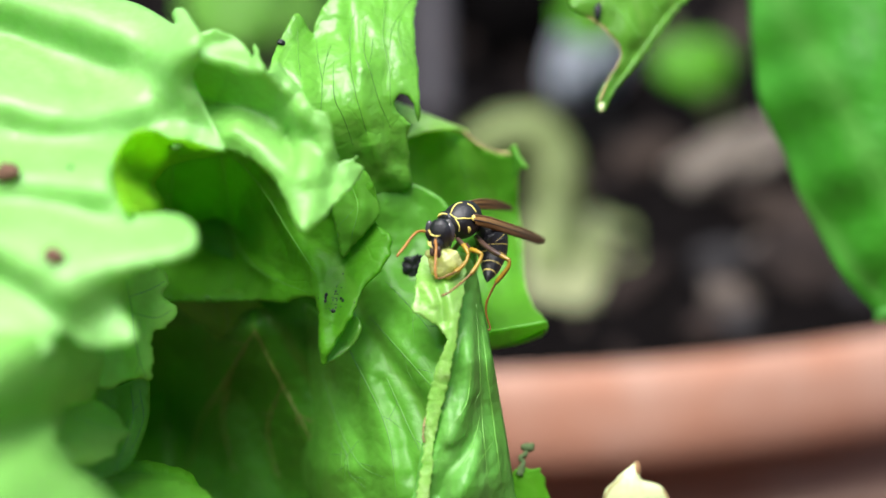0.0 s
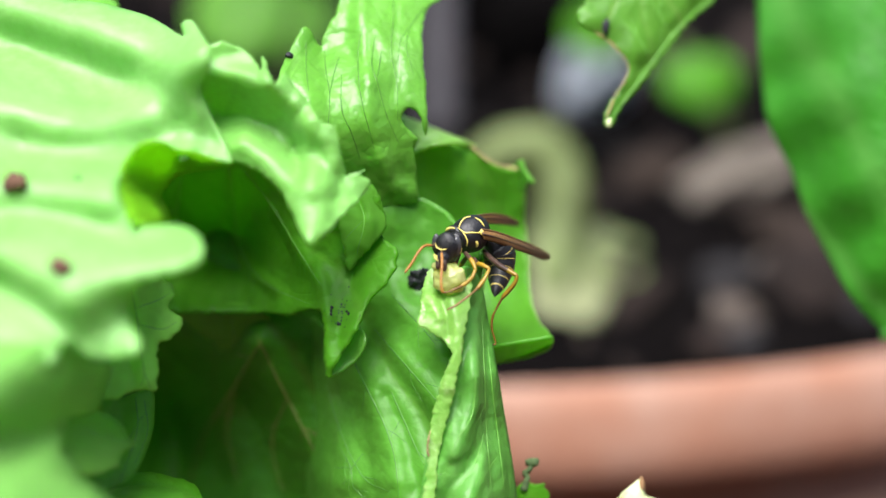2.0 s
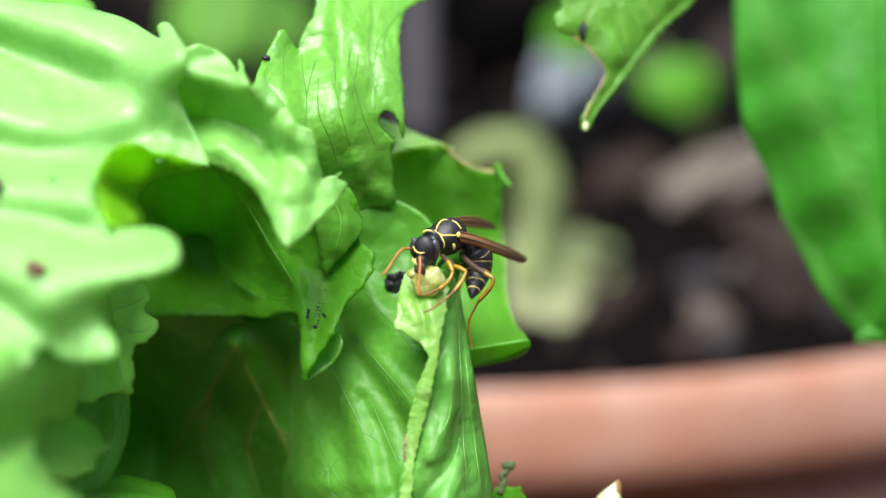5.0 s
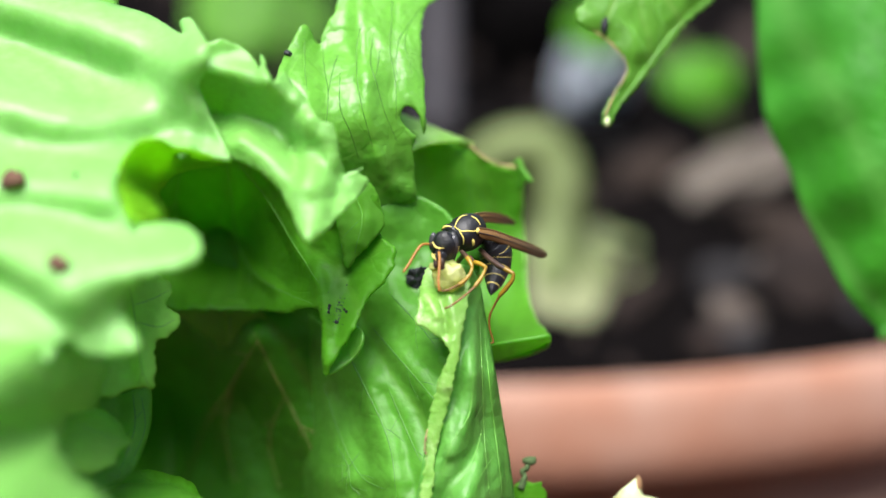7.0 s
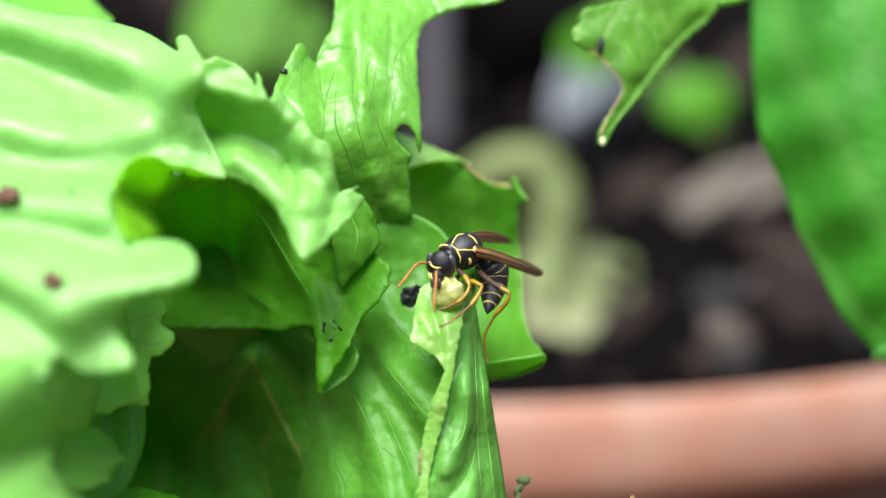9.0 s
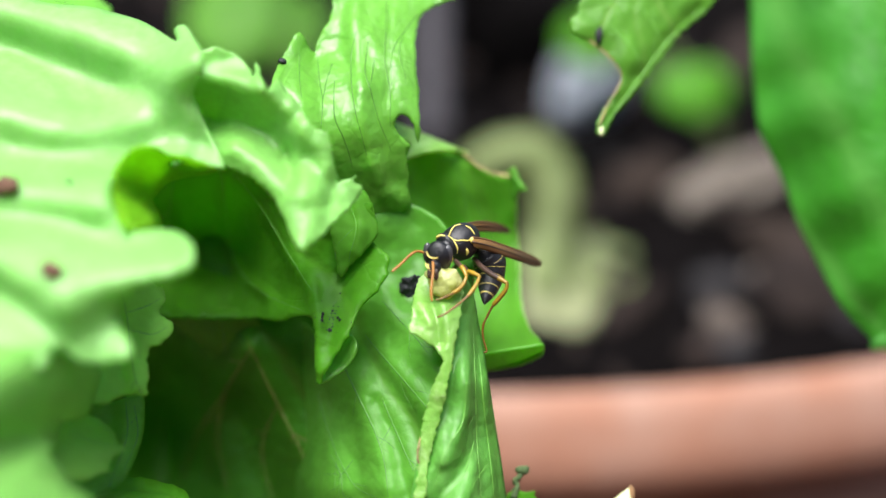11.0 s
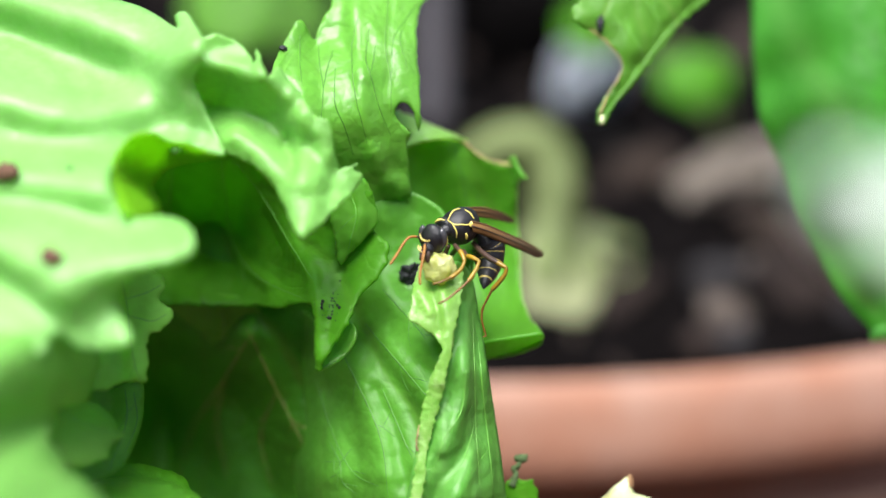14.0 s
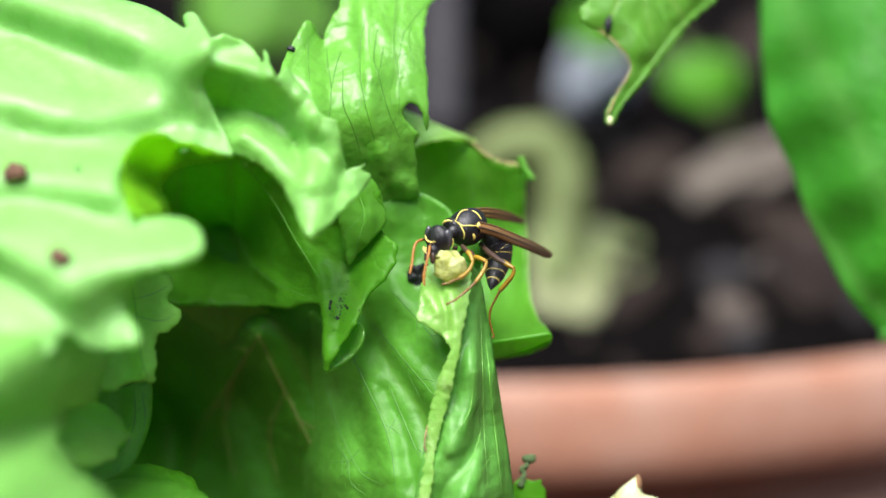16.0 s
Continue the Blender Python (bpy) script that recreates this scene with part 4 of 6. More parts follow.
# upright leaf, eaten at one side
upright_leaf = lettuce_leaf([-17, 14.5, -13.5, 12.1, -11.6, 7.5, -9, 5.1, -5.3, 5.1, -3, 5.7, -3.2, 7.5, -3.2, 9.4, -3.5, 11.1, -3, 12.3, -3.6, 12.9, -4.7, 14, -4.5, 15.1, -3.7, 15.6, -2.7, 14.8, -2.4, 13.6, -2.1, 12.6, -1.9, 14.2, -2.1, 16, -2.1, 18.2, -2.4, 20.7, -2.5, 23.9, -2.3, 26.2, -1.4, 28.1, 1.6, 29.8, 5, 30.5, 7.3, 31.1, 12, 34.5, 11.1, 38.1, -0.3, 38.6, -9.5, 36.2, -11.6, 32.3, -11.8, 28.3, -12.1, 26.4, -12.8, 25.4, -13.4, 23.9, -13.7, 22.7, -14.3, 23.1, -14.9, 24.3, -15.4, 24.7, -16.1, 23.8, -16.9, 22, -17.5, 20.1, -17.7, 18.7],
    [(-17.7, 18.7, 1), (-15.4, 24.7, 6), (-13.7, 22.6, 7), (-11.7, 28, 9), (-10.7, 35.4, 15), (-0.3, 38.6, 18), (11, 36.6, 18), (-2.3, 26.2, 10), (-8.4, 25.1, 7), (-8.2, 17.8, 2.8), (-2.1, 14.9, 4.5), (-13.5, 14.5, 0), (-9, 6.3, 6), (-3.1, 6.4, 8), (-5.8, 11.2, 4)],
    [([-9.3, 32.5, -9.2, 25.2, -8.4, 19.8, -7.8, 13.5, -5.9, 7], 0.5, 0.6), ([-11.2, 30.9, -10.8, 23.9, -10.3, 19.8], -0.35, 0.8), ([-13.4, 22, -12.7, 17.8, -12.3, 13.4], -0.3, 0.6), ([-6, 28.1, -5.7, 22.5, -5.3, 17.3], -0.25, 0.8), ([-12, 20.6, -8.2, 18.5], 0.5, 1), ([-6.9, 9.9, -5.9, 7.6, -4, 6.4], 0.8, 0.9), ([-15.8, 23.1, -15.2, 19.1, -14.4, 15.8], 0.5, 0.7)],
    LETTUCE_LIGHT, 'upright lettuce leaf with a chewed edge and dark veins',
    veins=[[-15.4, 23.1, -15.1, 19.7, -14.6, 17], [-13.4, 22.7, -12.9, 19.2, -12.4, 16.5, -12.6, 12.8], [-11.6, 21.2, -12.1, 18.8, -12.5, 15.9], [-11.2, 19.1, -11.1, 15.2, -10.1, 12.8, -9.2, 9.9], [-7.7, 23.8, -8, 20.4, -7.3, 17.8, -6.4, 14.8, -5.1, 11.8], [-7, 21.8, -7.2, 19.8, -7.5, 18.4], [-5.8, 30.3, -5.8, 25.3, -5.9, 21.9, -5.2, 17.9, -5.2, 14.2], [-2.3, 27.6, -4, 24.9, -5, 22.6, -5.1, 18.6], [-3.9, 24.7, -4.3, 22.6, -3.5, 19.3], [-9, 25.1, -9.4, 21.1, -8.8, 15.9, -7.6, 11.1]], vein_material=VEIN_DARK, twigs=0, vein_r=0.085, step=0.35, teeth=0.12, tooth=1.6, billow=0.3, billow_size=5, quilt=0.1, curl=0.3, axis=88, seed=16)
# small toothed leaf under the outer one
lettuce_leaf([-35.5, -9.1, -34.6, -14.1, -33.7, -14.9, -32.1, -14.4, -30.6, -14, -29.8, -14.3, -29.5, -12.9, -29.5, -12, -29.8, -10.6, -29.6, -9.5, -28.8, -9.2, -27.7, -8.3, -27.5, -7, -28.5, -6.5, -28.9, -5.8, -28.5, -4.3, -29.3, -3.1, -32.3, -1.7, -35.6, -2.2],
    [(-35.1, -2.2, -9), (-28.7, -4.1, -3), (-27.5, -7, -4), (-31.7, -6.9, -6), (-29.8, -14.3, -7.5), (-34.2, -14.6, -11), (-34.6, -9.1, -9)],
    [([-32.3, -3.4, -31.1, -8.1, -30.4, -13.2], 0.6, 0.8), ([-33.7, -5.7, -32.8, -10.3, -32.2, -14.2], -0.6, 0.9)],
    LETTUCE_UNDER, '',
    veins=[[-32.4, -3.4, -31.6, -7.5, -30.8, -12, -30.1, -14], [-31.6, -7.5, -29.5, -8.1, -28, -7.4], [-31.9, -5.8, -30.2, -5.2, -28.9, -4.4]], vein_material=VEIN_PALE, twigs=1, vein_r=0.06, step=0.4, teeth=0.2, tooth=1.9, billow=0.3, curl=0.3, seed=17)
# shaded leaf below it
lettuce_leaf([-37.6, -19.5, -36, -24.1, -34, -24.1, -32.4, -23.4, -31.5, -22, -30.8, -19.4, -30.7, -17.2, -31.2, -14.6, -34.1, -15.3, -37.1, -14.6],
    [(-34.4, -15.3, -4), (-31, -15.4, -2), (-31.7, -22.1, -6), (-35.5, -23.8, -10), (-34, -19.8, -6)],
    [([-32.3, -15.4, -31.8, -18.8, -33.1, -23], 0.6, 0.8), ([-34, -17.5, -33.9, -20.8], -0.6, 0.8)],
    LETTUCE_MID, '',
    veins=[[-32.5, -15.3, -32.1, -18.7, -33.2, -23.5], [-31.7, -15.7, -31.2, -18.8, -32.1, -22]], vein_material=VEIN, twigs=1, vein_r=0.06, step=0.45, billow=0.3, seed=18)
# pale pointed leaf in front of it
lettuce_leaf([-36.4, -20.4, -34.5, -21.6, -32.8, -21.3, -32.1, -21.1, -32.1, -20.4, -31.6, -19.6, -30.9, -19.2, -31.7, -18.5, -32.3, -17.6, -33.3, -16.8, -35.2, -15.9, -36.9, -15.7, -37.5, -16.6],
    [(-37, -17, -16), (-34.7, -16.1, -11), (-31, -19.2, -12), (-33.7, -21.3, -16), (-33.5, -18.8, -14)],
    [([-35.8, -16.6, -33.2, -18.4, -31.2, -19.2], 0.5, 0.6)],
    LETTUCE_UNDER, '',
    veins=[[-36.1, -17.1, -33.6, -18.3, -31.2, -19.1]], vein_material=VEIN_PALE, twigs=1, vein_r=0.05, step=0.4, teeth=0.14, tooth=2, billow=0.25, curl=0.3, seed=19)
# lowest outer leaf, arched towards the viewer
lettuce_leaf([-41, -22.9, -26.7, -25.9, -29.3, -22.4, -31.4, -20.7, -33.6, -18.8, -35.4, -17.6, -35.5, -15.5, -34.1, -15.5, -33.3, -13.6, -32.7, -10.9, -33.6, -9, -34.9, -7.7, -36.2, -8.2, -38.5, -7.8, -47, -7.3],
    [(-45.5, -7.7, -34), (-38.3, -8.7, -33.5), (-35.9, -9.9, -31.5), (-34.6, -8.2, -25), (-32.9, -11.4, -17), (-34, -15.3, -16), (-35.6, -17.3, -23), (-36.9, -13.5, -35), (-35.8, -19.1, -43), (-31.5, -20.8, -31), (-28, -24.9, -36), (-40.5, -22.3, -51)],
    [([-37.9, -7.9, -35.4, -11, -34, -13.4], 1, 1.3), ([-39.9, -10.4, -37.3, -14.6, -34.3, -19, -31.4, -22.1], 2, 1.2), ([-36, -12.9, -36.2, -16.6, -33.6, -18.9], -1.4, 1.1), ([-39.4, -14.9, -36.9, -18.3, -33.7, -21.7], -1.6, 1.4), ([-34.9, -10.7, -33.5, -11.8], -0.8, 1)],
    LETTUCE_FRILL, 'lowest outer lettuce leaf arched over the rim', step=0.7, billow=0.5, billow_size=8, curl=0.5, curl_width=1.5, axis=-50, seed=20)
# yellow-green lower leaf
lettuce_leaf([-36.9, -29.9, -20.1, -29.7, -23.7, -26.1, -25.7, -25.2, -27.9, -24.6, -31.3, -24.4, -33.8, -24.6, -35.6, -25.2, -36.5, -26.4],
    [(-36.5, -26.4, -8), (-31.3, -24.4, -5), (-24.4, -25.9, -8), (-29.8, -29, -13)],
    [([-34.6, -25.3, -30.6, -24.9, -25.6, -25.9], 0.5, 0.6)],
    LETTUCE_BACK, 'yellow-green lower lettuce leaf', step=0.5, billow=0.3, seed=21)
# leaf behind it, in the darker green that has shade in it
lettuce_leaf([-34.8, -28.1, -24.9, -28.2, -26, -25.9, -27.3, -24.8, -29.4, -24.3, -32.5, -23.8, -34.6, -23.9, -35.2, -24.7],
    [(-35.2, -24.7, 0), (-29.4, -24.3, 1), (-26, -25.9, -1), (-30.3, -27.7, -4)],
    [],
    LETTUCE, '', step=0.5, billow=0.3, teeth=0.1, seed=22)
# leaf at the top, behind the outer one
lettuce_leaf([-53.5, 29.3, -47.1, 28.2, -43.4, 28, -41.2, 27.2, -39.1, 27.5, -38.2, 28.5, -39.3, 29.8, -43.5, 33.7, -48.9, 36.2, -56.5, 36.4],
    [(-55.3, 33.6, 20), (-39.1, 29.3, 18), (-41.3, 27.4, 14), (-47.4, 28.9, 15)],
    [],
    LETTUCE_LIGHT, '',
    veins=[[-48.7, 32.4, -43.1, 29.1, -39.7, 28.2]], vein_material=VEIN_DARK, twigs=1, vein_r=0.07, step=0.5, teeth=0.25, tooth=3, billow=0.4, seed=23)


def lettuce_ribs():
    """Thick pale ribs that carry the leaves from the crown in the soil."""
    crown = (-40, -20, SOIL_Z - 3)
    ends = [(-49.6, -134.3, 350.3), (-37.1, -95.4, 307.4), (-19.2, -112, 300), (-6.7, -125, 304), (-5, -112, 340),
            (-10.4, -112, 362), (5, -128, 306), (-47.2, -140, 316), (-32.7, -125, 302), (3.1, -114, 326)]
    for k, e in enumerate(ends):
        e = np.array(e)
        c = np.array(crown) + np.array((6 * math.cos(k * 2.4), 6 * math.sin(k * 2.4), 0))
        mid_p = c * 0.55 + e * 0.45 + np.array((0, 6, 8))
        bm = tube(bmesh.new(), [c, mid_p, e], [4.5, 3.0, 1.0], 10, 20, lump=0.4, seed=k)
        ob = part("rib", bm, LETTUCE_RIM, lettuce)
        ob.matrix_basis = lettuce_shift


lettuce_ribs()


def browned(points, r):
    bm = tube(bmesh.new(), points, [r * 0.5, r, r * 0.7, r], 8, 40, lump=0.12)
    part("browned_edge", bm, BROWNED, lettuce, "browned dry leaf edge").matrix_basis = lettuce_shift @ HEAP


browned([(1.1, 16.6, 12.6), (2.9, 17.0, 12.2), (4.4, 17.5, 11.0), (5.6, 18.0, 10.3), (6.7, 18.4, 9.9), (8.7, 18.8, 9.6)], 0.17)
browned([(-1.6, -4.6, -18.7), (-1.8, -4.7, -19.7), (-1.9, -4.7, -20.6), (-1.8, -4.7, -21.4)], 0.1)


# ---- basil at the side ----
def basil():
    root = Vector((128, -8, SOIL_Z - 2))
    b = thing("basil_plant", root, "basil plant with broad glossy green leaves", "basil")
    back = Matrix.Translation(-root * MM)
    bm = tube(bmesh.new(), [root, (126, -30, 310), (118, -60, 350), (60.6, -89.5, 369.9)], [2.6, 2.2, 1.8, 1.2], 10, 30)
    part("stem", bm, BASIL, b).matrix_basis = back
    l = blade("leaf", b, BASIL, [[(50.4, -88.5, 371.8), (58, -92.2, 373.4), (68.5, -86.5, 371.4)],
    [(41.4, -90.6, 362.8), (56, -97.8, 366.2), (75.7, -86.6, 361.7)],
    [(40.4, -96.8, 354.1), (55.8, -103.9, 357.9), (80.2, -88.5, 353)],
    [(41, -101.4, 346.6), (56.3, -108.7, 350), (80.2, -93, 343.4)],
    [(44.6, -106.3, 338.5), (57, -112.5, 341.8), (76.4, -98.9, 335.4)],
    [(48.1, -110.9, 331.1), (57.9, -115.1, 333.8), (69.9, -106.3, 329)],
    [(52.7, -114.9, 324.8), (58.2, -116.2, 326.6), (65, -112.7, 324.8)],
    [(57.3, -116.4, 321.5), (58.9, -116.4, 321.6), (61.1, -115.4, 321.4)]], billow=0.6, billow_size=22, sides=(), seed=31, lateral=0.45, lateral_n=6,
              label="broad smooth basil leaf", thick=0.4)
    l.matrix_basis = back
    l = blade("leaf", b, BASIL, [[(54.1, -117.8, 323.3), (54.8, -117.4, 324.1), (56, -117.1, 324.7)],
    [(54.4, -118, 322.8), (55.2, -118.1, 323.5), (57.5, -117.6, 323.8)],
    [(56, -118, 322.8), (56.7, -117.9, 323.1), (58.2, -117.8, 323.3)]], sides=(0,), teeth=0.2, seed=33, step=0.4)
    l.matrix_basis = back
    lettuce_leaf([15.7, 25.8, 17.4, 25, 19.2, 23.9, 20.5, 22.6, 21.3, 21.3, 20.9, 19.6, 19.8, 18, 18.6, 16.3, 18.2, 14.5, 19.1, 14.1, 20.1, 16, 22.1, 18.3, 24.2, 21.1, 26.6, 24.1, 28.9, 26.8, 32.3, 29.9, 34.7, 34.3, 17.8, 30.4, 16.3, 28.4, 15.1, 27.3],
        [(15.1, 27.3, 14), (34.7, 33.6, 20), (27.5, 26.5, 17), (21.2, 19.6, 14), (18.9, 14.2, 12), (20.7, 27.6, 15)],
        [([18.4, 14.9, 21.9, 19.3, 26.1, 24.4, 31, 29.4], -0.7, 0.9), ([16.7, 26.8, 20, 26.2, 22.6, 23], 0.6, 1)],
        BASIL_YOUNG, 'chewed remnant of a basil leaf with a brown edge',
        veins=[[18.9, 14.8, 22, 18.9, 26.3, 24.7, 31.2, 29.8], [24, 21.7, 21.9, 24.9, 19.3, 27.5], [26.5, 24.9, 24.8, 27.7, 22.8, 30.3]], vein_material=VEIN_PALE, twigs=2, vein_r=0.12, step=0.45, teeth=0.2, tooth=1.6, billow=0.4, billow_size=4, curl=0.3, seed=32, plant=b)
    bm = tube(bmesh.new(), [(32.5, -113, 366.8), (36.7, -111.4, 367.8), (48.8, -96.7, 370.9), (59.9, -90.1, 370.8)], [0.45, 0.5, 0.7, 0.9], 8, 40)
    part("petiole", bm, BASIL_YOUNG, b).matrix_basis = back
    bm = tube(bmesh.new(), [(15.2, 14.0, 27.4), (16.0, 13.9, 26.0), (19.0, 14.0, 24.0), (21.1, 14.0, 21.4), (20.8, 13.9, 19.6), (19.7, 13.0, 17.9), (18.4, 12.0, 15.1)], [0.16, 0.06, 0.13, 0.05, 0.10, 0.06, 0.14], 8, 60, lump=0.12)
    part("browned_edge", bm, BROWNED, b, "browned chewed leaf edge").matrix_basis = back @ HEAP
    bm = blob(bmesh.new(), (18.7, 11.8, 14.5), (0.35, 0.25, 0.55), None, 0.4, 2, 2)
    part("dry_tip", bm, LETTUCE_RIM, b, "dry pale leaf tip").matrix_basis = back @ HEAP
    bm = blob(bmesh.new(), (18.6, 13.6, 25.7), (0.45, 0.3, 1.0), None, 0.5, 2, 2)
    part("dry_spot", bm, FRASS, b, "dark chewed spot").matrix_basis = back @ HEAP
    bm = tube(bmesh.new(), [(58.3, -91.2, 373.2), (57.1, -105.4, 355.5), (57.3, -113.7, 340.1), (59, -116.6, 322)], [0.9, 0.7, 0.5, 0.2], 8, 30)
    part("midrib", bm, BASIL, b).matrix_basis = back
    return b


basil()


# ---- things on the soil ----
def on_soil(name, bm, material, label, category, at, group=""):
    ob = part(name, bm, material)
    ob.location = Vector(at) * MM
    return tagged(ob, label, category, group)


def wilted_leaf():
    p = thing("wilted_leaf", (26.1, 40.1, 250.1), "wilted pale lettuce leaf arched over the soil", "leaf")
    back = Matrix.Translation(-Vector((26.1, 40.1, 250.1)) * MM)
    bm = tube(bmesh.new(), [(2.1, 45.2, 270.5), (7.8, 48.6, 278), (14.9, 50.4, 281.7), (22, 51, 280.6), (26.3, 48.2, 274.6), (25.9, 42.6, 267.4), (24.2, 34.6, 262), (23, 24, 258.2)], [4.0, 4.8, 5.6, 6.2, 6.2, 5.6, 4.8, 4], 14, 50, lump=0.9)
    part("stalk", bm, WILTED, p).matrix_basis = back
    for k, (curves, mt) in enumerate((
            ([[(17.9, 38.5, 265.8), (18.8, 28.4, 262.9), (17.8, 17.6, 258.6)],
    [(24.4, 38.5, 260.9), (25, 26.8, 259.5), (24.2, 13.9, 257.8)],
    [(31.4, 36.9, 257.4), (31.2, 25.7, 257.3), (30.8, 12.4, 257)],
    [(37.2, 35.5, 254.5), (37, 27, 255.2), (36.6, 16.3, 255.9)]], WILTED_PALE),
            ([[(29.5, 46.3, 258.7), (31.4, 36.3, 256.3), (33.1, 24.7, 255)],
    [(38.2, 50, 262), (38.6, 38.8, 259.3), (37.9, 21.9, 253.7)],
    [(44.2, 49.8, 259.2), (43.9, 40.1, 257.3), (42, 26.5, 254.1)],
    [(49.3, 49.3, 255.8), (48.8, 42.3, 254.8), (46.5, 32.9, 253.7)]], WILTED_GREEN),
            ([[(31.7, 21.9, 253.7), (32.4, 15.5, 254.2), (32, 10.9, 253.9)],
    [(37.4, 23.6, 252.7), (37.2, 15.2, 253.7), (36.8, 10.7, 253.4)],
    [(43.3, 25.9, 253), (42.6, 19.6, 253.5), (41.5, 15, 253.1)]], WILTED_GREEN))):
        ob = blade("leaf_blade", p, mt, curves, step=1.2, billow=2, billow_size=14, ruffle=1, ruffles=3, seed=41 + k, thick=0.6)
        ob.matrix_basis = back
    return p


wilted_leaf()
for at, size, turn, mt, label, cat in (
        ((77, 84, 262), (19, 7, 9), (0.3, -0.35, 0.1), CHIP, "pale brown wood chip lying on the soil", "wood chip"),
        ((84, 52, 259), (13, 8, 5), (0.1, 0.15, -0.3), BROWN_CHIP, "reddish brown bark chip lying on the soil", "bark chip"),
        ((52.8, 90.4, 258.8), (10, 8, 6), (0.2, -0.25, 0.3), BROWN_CHIP, "reddish brown bark chip lying on the soil", "bark chip"),
        ((64, 30, 258), (9, 6, 5), (0.0, 0.3, 0.8), GREY_CHIP, "grey-brown bark chip lying on the soil", "bark chip"),
        ((96, 22, 258), (10, 6, 4), (0.2, -0.1, 0.4), GREY_CHIP, "grey-brown bark chip lying on the soil", "bark chip"),
        ((60, 4, 257.5), (7, 4, 3), (0.1, 0.1, 0.2), GREY_CHIP, "grey-brown bark chip lying on the soil", "bark chip"),
        # two lumps added only to make the far soil go black
        ((26, 172, 268), (15, 9, 24), (0.1, 0.1, 0.3), SHADE_LUMP, "large black lump added in the soil as deep shade", "bark chip"),
        ((8, 200, 270), (17, 9, 22), (0.0, -0.15, 0.1), SHADE_LUMP, "large black lump added in the soil as deep shade", "bark chip"),
        ((42.7, 146.4, 265.2), (13, 10, 14), (0.2, -0.25, 0.9), STONE, "pale grey stone resting on the soil", "stone")):
    bm = blob(bmesh.new(), (0, 0, 0), size, Euler(turn).to_matrix(), 0.4, 1.3, 4, at[0] * 0.37)
    on_soil("stone" if mt is STONE else "wood_chip", bm, mt, label, cat, at, "" if mt is STONE else "chips on the soil")


def stake():
    a, b = Vector((-1.6, 127.6, 260.3)), Vector((-1.6, 172.9, 322))
    bm = tube(bmesh.new(), [Vector((0, 0, -6)), (b - a) * 0.5, b - a], [4.6, 4.5, 4.4], 14, 20, lump=0.5)
    return on_soil("plant_stake", bm, STAKE, "weathered grey wooden stake standing in the soil", "stake", a)


stake()


def seedling(name, base, leaves, label, material=LETTUCE):
    p = thing(name, base, label, "seedling", "basil seedlings")
    back = Matrix.Translation(-Vector(base) * MM)
    for k, (c, w, h) in enumerate(leaves):
        c = Vector(c)
        curves = []
        for y in (-1.0, -0.6, 0.0, 0.6, 0.95):
            r = math.sqrt(max(0.02, 1 - y * y))
            curves.append([tuple(c + Vector((x * r * w, abs(x) * 3 + y * h * 0.5, y * h * 0.8))) for x in (-1, 0, 1)])
        ob = blade("leaf", p, material, curves, step=1.5, billow=1.0, sides=(), seed=50 + k)
        ob.matrix_basis = back
        bm = tube(bmesh.new(), [Vector(base), (Vector(base) + c) * 0.5 + Vector((3, 2, 4)), c], [1.6, 1.3, 0.8], 8, 14)
        part("stem", bm, WILTED, p).matrix_basis = back
    return p


seedling("basil_seedling", (76.1, 110.9, 260.1), [((66.2, 103.3, 279.2), 10, 8), ((41.5, 123, 286), 9, 8), ((50.5, 125.5, 291.4), 10, 8)], "small basil seedling with round green leaves")
seedling("basil_seedling", (-48.3, 118.3, 252.3), [((-53.5, 115.2, 293), 13, 14), ((-40.6, 133.9, 285.7), 10, 12), ((-51.7, 130.6, 302.3), 12, 12)], "young basil seedling standing behind the lettuce", BASIL_YOUNG)


def scrap():
    """A chewed stub of leaf low at the pot's side."""
    at = (9.9, -145.4, 311.5)
    p = thing("leaf_scrap", at, "chewed stub of a lettuce leaf with a crumb on its tip", "leaf scrap")
    back = Matrix.Translation(-Vector(at) * MM)
    ob = blade("leaf_blade", p, LETTUCE, [[(7.8, -144.4, 318.4), (8.9, -144.1, 318.9), (9.7, -144.3, 318.5)],
    [(7.6, -145.2, 316.6), (9.5, -145, 316.9), (11.4, -144, 318)],
    [(7.6, -147, 312.7), (9.8, -147, 312.7), (13, -146.2, 312.1)]], step=0.4, teeth=0.5, tooth=2, sides=(0, 1), seed=61)
    ob.matrix_basis = back
    bm = tube(bmesh.new(), [(8.6, -144.5, 318.1), (9.1, -144, 319.2), (8.9, -143.7, 319.8), (9.6, -143.4, 320.5)], [0.5, 0.35, 0.3, 0.3], 8, 20, lump=0.25)
    part("stalk", bm, STUB, p).matrix_basis = back
    bm = blob(bmesh.new(), (9.7, -143.2, 320.9), (0.85, 0.5, 0.5), None, 0.5, 1.8, 2)
    part("crumb", bm, STUB, p).matrix_basis = back
    return p


